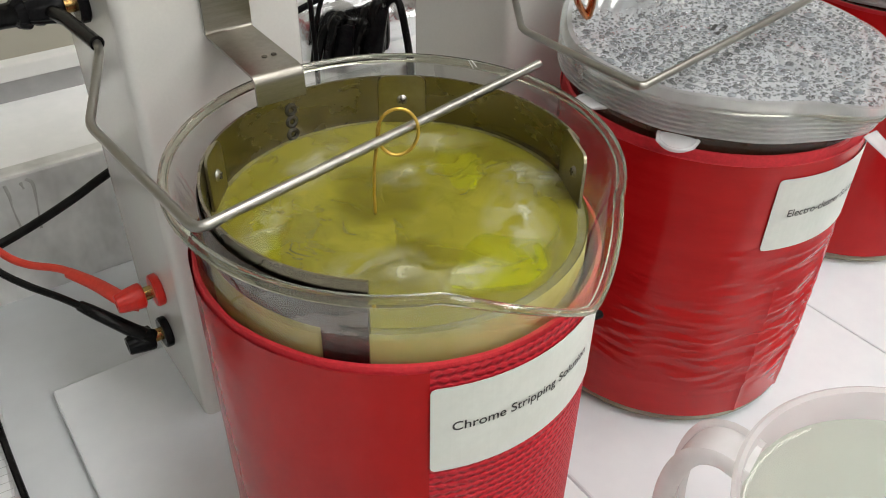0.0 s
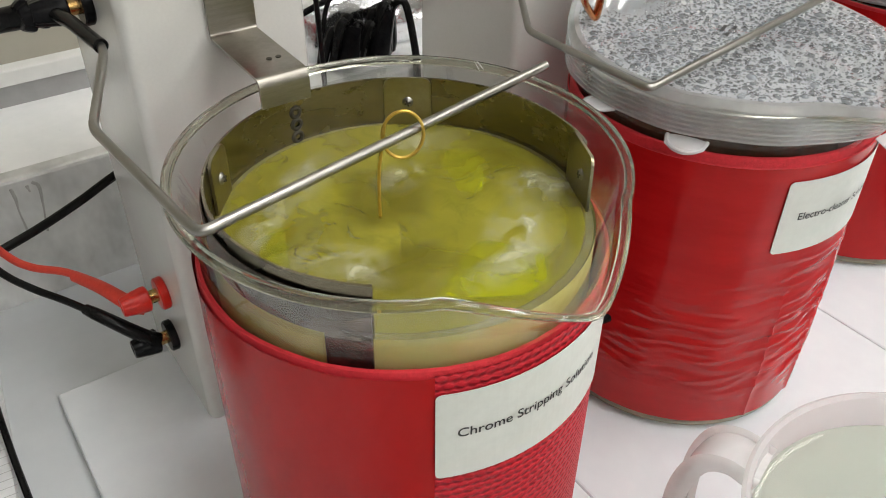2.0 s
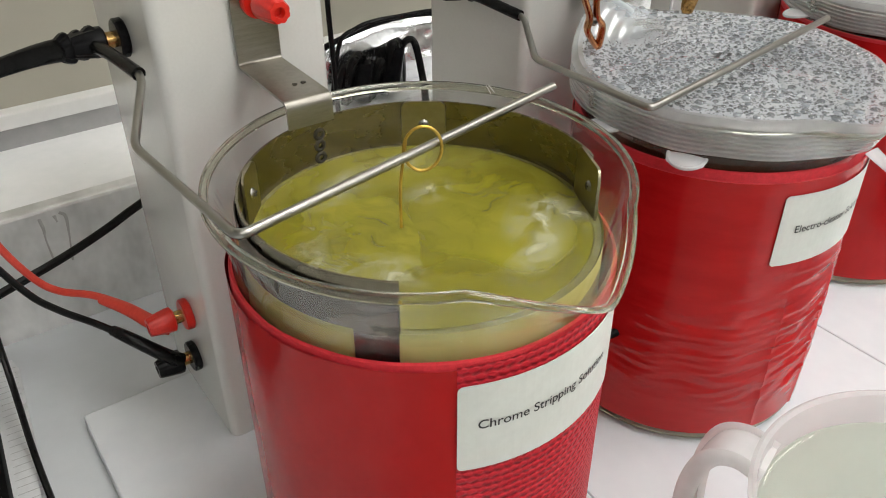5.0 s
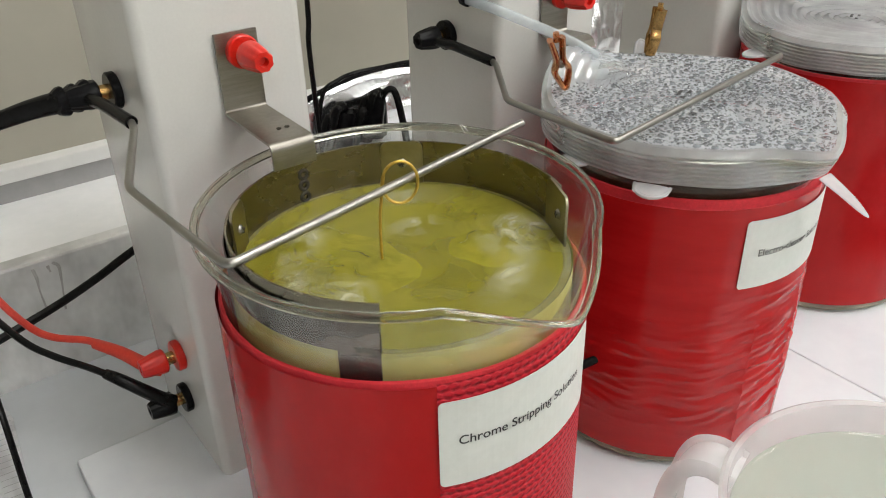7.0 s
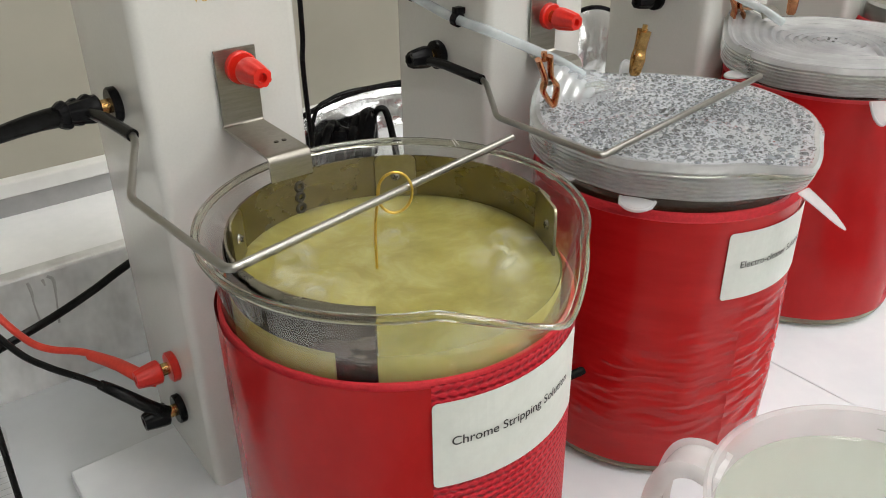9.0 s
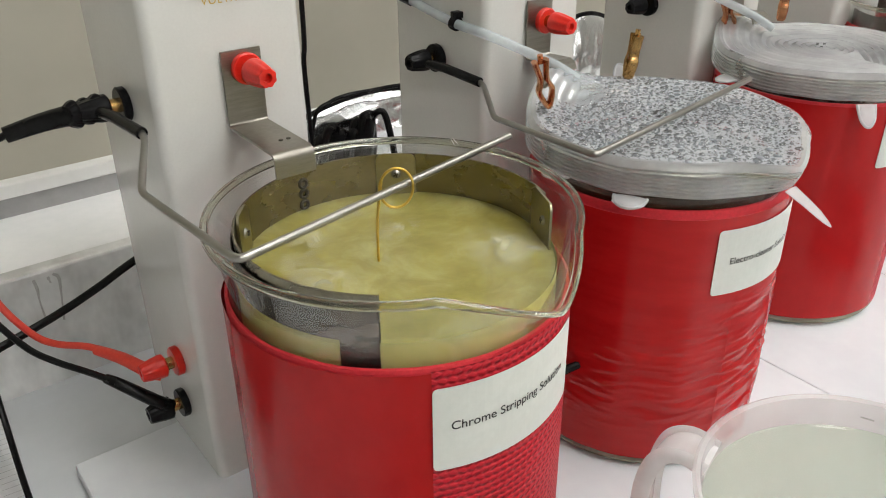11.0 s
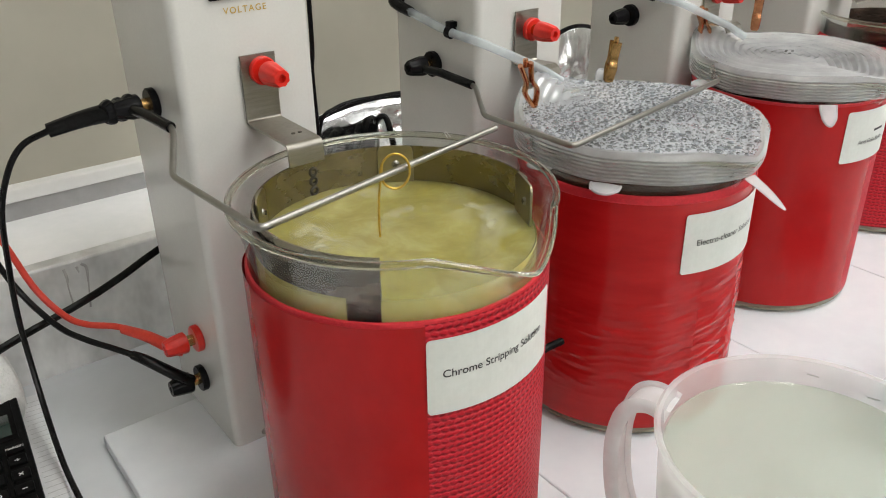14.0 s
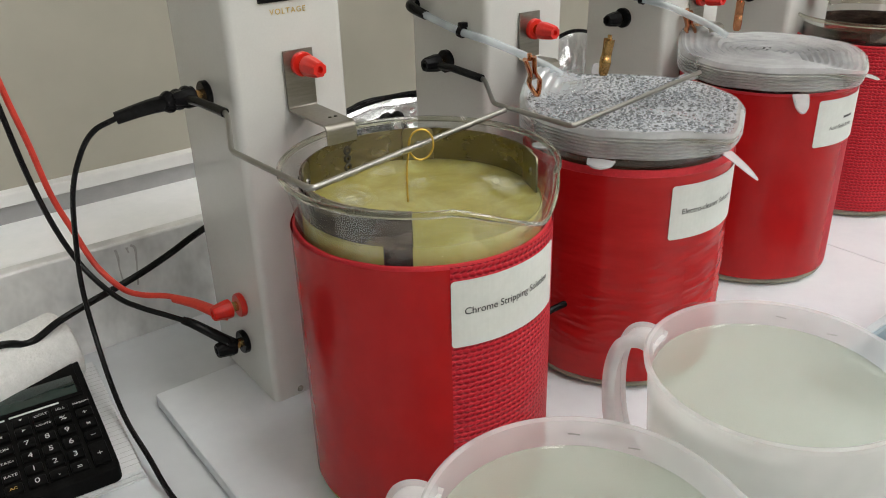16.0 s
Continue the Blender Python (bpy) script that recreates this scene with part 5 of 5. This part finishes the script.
def water_material():
    m, n, l, b = material("cloudy_rinse_water")
    tc = n.new("ShaderNodeTexCoord")
    a = node(n, "ShaderNodeTexNoise", Scale=18.0, Detail=3.0)
    l.new(tc.outputs["Object"], a.inputs[0])
    r = ramp(n, [(0.35, (0.66, 0.69, 0.60)), (0.65, (0.72, 0.75, 0.66))])
    l.new(a.outputs[0], r.inputs[0]), l.new(r.outputs[0], b.inputs["Base Color"])
    b.inputs["Roughness"].default_value = 0.5
    b.inputs["Coat Weight"].default_value = 1.0
    b.inputs["Coat Roughness"].default_value = 0.01
    b.inputs["Coat IOR"].default_value = 1.33
    w = node(n, "ShaderNodeTexNoise", Scale=25.0, Detail=1.0)
    l.new(tc.outputs["Object"], w.inputs[0])
    bp = node(n, "ShaderNodeBump", Strength=0.15, Distance=0.002)
    l.new(w.outputs[0], bp.inputs["Height"]), l.new(bp.outputs[0], b.inputs["Coat Normal"])
    tp = n.new("ShaderNodeBsdfTransparent")
    tp.inputs[0].default_value = (0.93, 0.965, 0.93, 1)
    mx = n.new("ShaderNodeMixShader")
    mx.inputs[0].default_value = 0.78
    l.new(b.outputs[0], mx.inputs[1]), l.new(tp.outputs[0], mx.inputs[2])
    gl = n.new("ShaderNodeBsdfGlossy")
    gl.inputs["Roughness"].default_value = 0.02
    lw = n.new("ShaderNodeLayerWeight")
    pw = n.new("ShaderNodeMath")
    pw.operation = "POWER"
    pw.inputs[1].default_value = 5.0
    l.new(lw.outputs["Facing"], pw.inputs[0])
    fr = n.new("ShaderNodeMath")
    fr.operation = "MULTIPLY_ADD"
    fr.inputs[1].default_value, fr.inputs[2].default_value = 0.6, 0.02
    l.new(pw.outputs[0], fr.inputs[0]), l.new(bp.outputs[0], gl.inputs["Normal"])
    m2 = n.new("ShaderNodeMixShader")
    l.new(fr.outputs[0], m2.inputs[0]), l.new(mx.outputs[0], m2.inputs[1]), l.new(gl.outputs[0], m2.inputs[2])
    l.new(m2.outputs[0], n["Material Output"].inputs[0])
    return m


M_WATER = water_material()
jug(0.1906, 0.0236, 108, "frosted plastic measuring jug of water with a loop handle")
jug(0.0569, 0.0124, 126, "frosted plastic measuring jug of water with a loop handle")
tray = thing("plastic_tray", "blue-grey translucent plastic tray with a raised rim", "tray", pose(0.352, -0.040, 0.0093))
bm = box(0, 0.150, 0, 0.107, 0, 0.002)
for w in ((0, 0.150, 0, 0.003), (0, 0.150, 0.104, 0.107), (0, 0.003, 0.003, 0.104), (0.147, 0.150, 0.003, 0.104)):
    join(bm, box(*w, 0.002, 0.024))
part("shell", bm, M_TRAY, tray, smooth=False)
bm = bmesh.new()
for w in ((-0.006, 0.156, -0.006, 0.0), (-0.006, 0.156, 0.107, 0.113), (-0.006, 0.0, 0.0, 0.107), (0.150, 0.156, 0.0, 0.107)):
    join(bm, box(*w, 0.0225, 0.0250, 0.0006))
part("rim", bm, M_TRAY_RIM, tray, "pale flanged rim", smooth=False)


# ---- notepad, calculator, towel ----
pad = thing("notepad", "white paper notepad lying on the worktop under a calculator", "notepad", pose(-0.034, 0.273, 0, 0, 0, -5))
for k in range(5):
    part("sheet", box(-0.125 + 0.0006 * k, 0.0125 - 0.0004 * k, 0.004 + 0.0005 * (k % 2), 0.138, 0.0002 + 0.0016 * k, 0.0017 + 0.0016 * k, 0.0003), M_PAD, pad, smooth=False)
for k in range(26):
    part("ruled_line", box(0.0015, 0.0118, 0.010 + 0.0048 * k, 0.0103 + 0.0048 * k, 0.0082, 0.00825), M_GREY_TRIM, pad, "faint ruled line", smooth=False)

calc = thing("calculator", "black desktop calculator with white-lettered keys on a notepad", "calculator", pose(-0.034, 0.273, 0.0084, 5.5, 0, -5))
bm = box(-0.105, 0, 0, 0.116, 0.0, 0.0100, 0.0)
bmesh.ops.bevel(bm, geom=[e for e in bm.edges if abs(e.verts[0].co.z - e.verts[1].co.z) > 0.005], offset=0.005, segments=4, profile=0.5, affect="EDGES")
bmesh.ops.bevel(bm, geom=[e for e in bm.edges if min(e.verts[0].co.z, e.verts[1].co.z) > 0.009], offset=0.0012, segments=2, profile=0.5, affect="EDGES")
part("case", bm, M_CALC, calc)
part("foot", box(-0.095, -0.010, 0.104, 0.112, -0.0100, 0.0, 0.001), M_CALC, calc, smooth=False)
part("display_window", box(-0.100, -0.004, 0.0740, 0.1120, 0.0095, 0.0106, 0.0005), M_CALC, calc, "glossy black display bezel")
part("screen", box(-0.096, -0.0068, 0.0775, 0.0960, 0.0100, 0.0109, 0.0003), M_LCD, calc, "dark green liquid crystal screen")
part("maker_print", bars(0.040, 0.003, ((0.0, 0.1, 0.22), (0.28, 0.3, 0.70))), M_WHITEINK, calc, "small white print", smooth=False, at=pose(-0.058, 0.0715, 0.0101))
LEGENDS = {0: ("MARGIN", "\u00f7", "\u00d7", "\u2212", "+", None), 1: ("SELL", "%", "9", "6", "3", "="), 2: ("COST", "DELETE", "8", "5", "2", "."), 3: ("\u25bc", "\u25ba", "7", "4", "1", "0"), 4: ("\u25b2", "\u25c4", "ON", "TAX+", "RATE", "AC")}
KX, KY = (-0.0075, -0.0194, -0.0302, -0.0412, -0.0530), (0.0660, 0.0555, 0.0441, 0.0327, 0.0213, 0.0108)
for col, names in LEGENDS.items():
    for row, words in enumerate(names):
        if words is None:
            continue
        x, y = KX[col], KY[row]
        low = y - 0.0150 if words == "+" else y - 0.0040
        key = part("key", box(x - 0.0046, x + 0.0046, low, y + 0.0036, 0.0096, 0.0122 if row else 0.0112, 0.0009, 2), M_CALC, calc)
        if words in "\u25bc\u25ba\u25b2\u25c4":
            tri = bmesh.new()
            a0 = {"\u25bc": -90, "\u25ba": 0, "\u25b2": 90, "\u25c4": 180}[words]
            tri.faces.new([tri.verts.new((0.0013 * math.cos(radians(a0 + d)), 0.0013 * math.sin(radians(a0 + d)), 0)) for d in (0, 120, 240)])
            part("arrow_mark", moved(tri, pose(x, y, 0.0124)), M_WHITEINK, key, "white arrow mark", smooth=False)
            continue
        size = 0.0040 if len(words) == 1 else (0.0017 if len(words) > 4 else 0.0021)
        ty = (low + y + 0.0036) / 2 - size / 2 - (0.001 if words in "+\u2212=\u00f7\u00d7" else 0)
        part("legend", moved(text_mesh(words, size, "CENTER", 1.0, 0.0), pose(x, ty, 0.0124 if row else 0.0114)), M_GOLDINK if words == "AC" else M_WHITEINK, key, "white legend" if words != "AC" else "yellow legend", smooth=False)

towel = thing("paper_towel", "white embossed paper towel roll lying by the steel upstand", "paper towel", pose(-0.026, 0.4060, 0.0, 0, 0, 17))


def towel_shape(a, r, z):
    n = noise.noise(Vector((a * 6, z * 160, 3.0))) * 0.0005
    return r + n, z


bm = lathe([(0.012, 0.0), (0.022, 0.0), (0.0240, 0.002), (0.0240, 0.02), (0.0240, 0.05), (0.0240, 0.09), (0.0240, 0.13), (0.0240, 0.24), (0.012, 0.24)], 48, shape=towel_shape)
bmesh.ops.transform(bm, matrix=pose(0, 0, 0.0275, 0, -90, 0) @ Matrix.Diagonal((1.14, 1.0, 1, 1)), verts=bm.verts[:])
bmesh.ops.recalc_face_normals(bm, faces=bm.faces[:])
part("roll", bm, M_TOWEL, towel)
part("core", moved(lathe([(0.0105, 0.002), (0.0119, 0.002), (0.0119, 0.238), (0.0105, 0.238)], 24, closed_profile=True), pose(0, 0, 0.0275, 0, -90, 0)), M_PAD, towel, "card core")


# ---- what moves ----
def motions():
    """The bath's patches turn slowly about the beaker's axis; the clear pools and painted reflection facets sink under
    the milky surface.
    """
    rnd = random.Random(3)
    x, y = C[0]
    for i, ob in enumerate(POOLS_FACETS):
        speed = rnd.uniform(-2.5, 2.5)
        late = ob.name.startswith("clear")
        hold, sink, end = (6.3 - 0.4 * i, 8.4 - 0.5 * i, 9.6) if late else (3.4, rnd.uniform(4.4, 5.6), 7.0)
        rows = []
        for t in (0.0, 2.0, hold, sink, end, 16.0):
            z = 0.0 if t <= hold else ((-0.0010 if late else -0.0024) if t == sink else -0.006)
            rows.append((t, pose(x, y, LIQ_Z + 0.001 + z, 0, 0, speed * t)))
        walk(ob, rows)
    for ob in WISPS:
        speed, swing, ph = rnd.uniform(-5, 5), rnd.uniform(4, 12), rnd.uniform(0, 6)
        walk(ob, [(t, pose(x, y, LIQ_Z + 0.001, 0, 0, speed * t + swing * math.sin(t * 0.9 + ph))) for t in [0.5 * k for k in range(33)]])


motions()
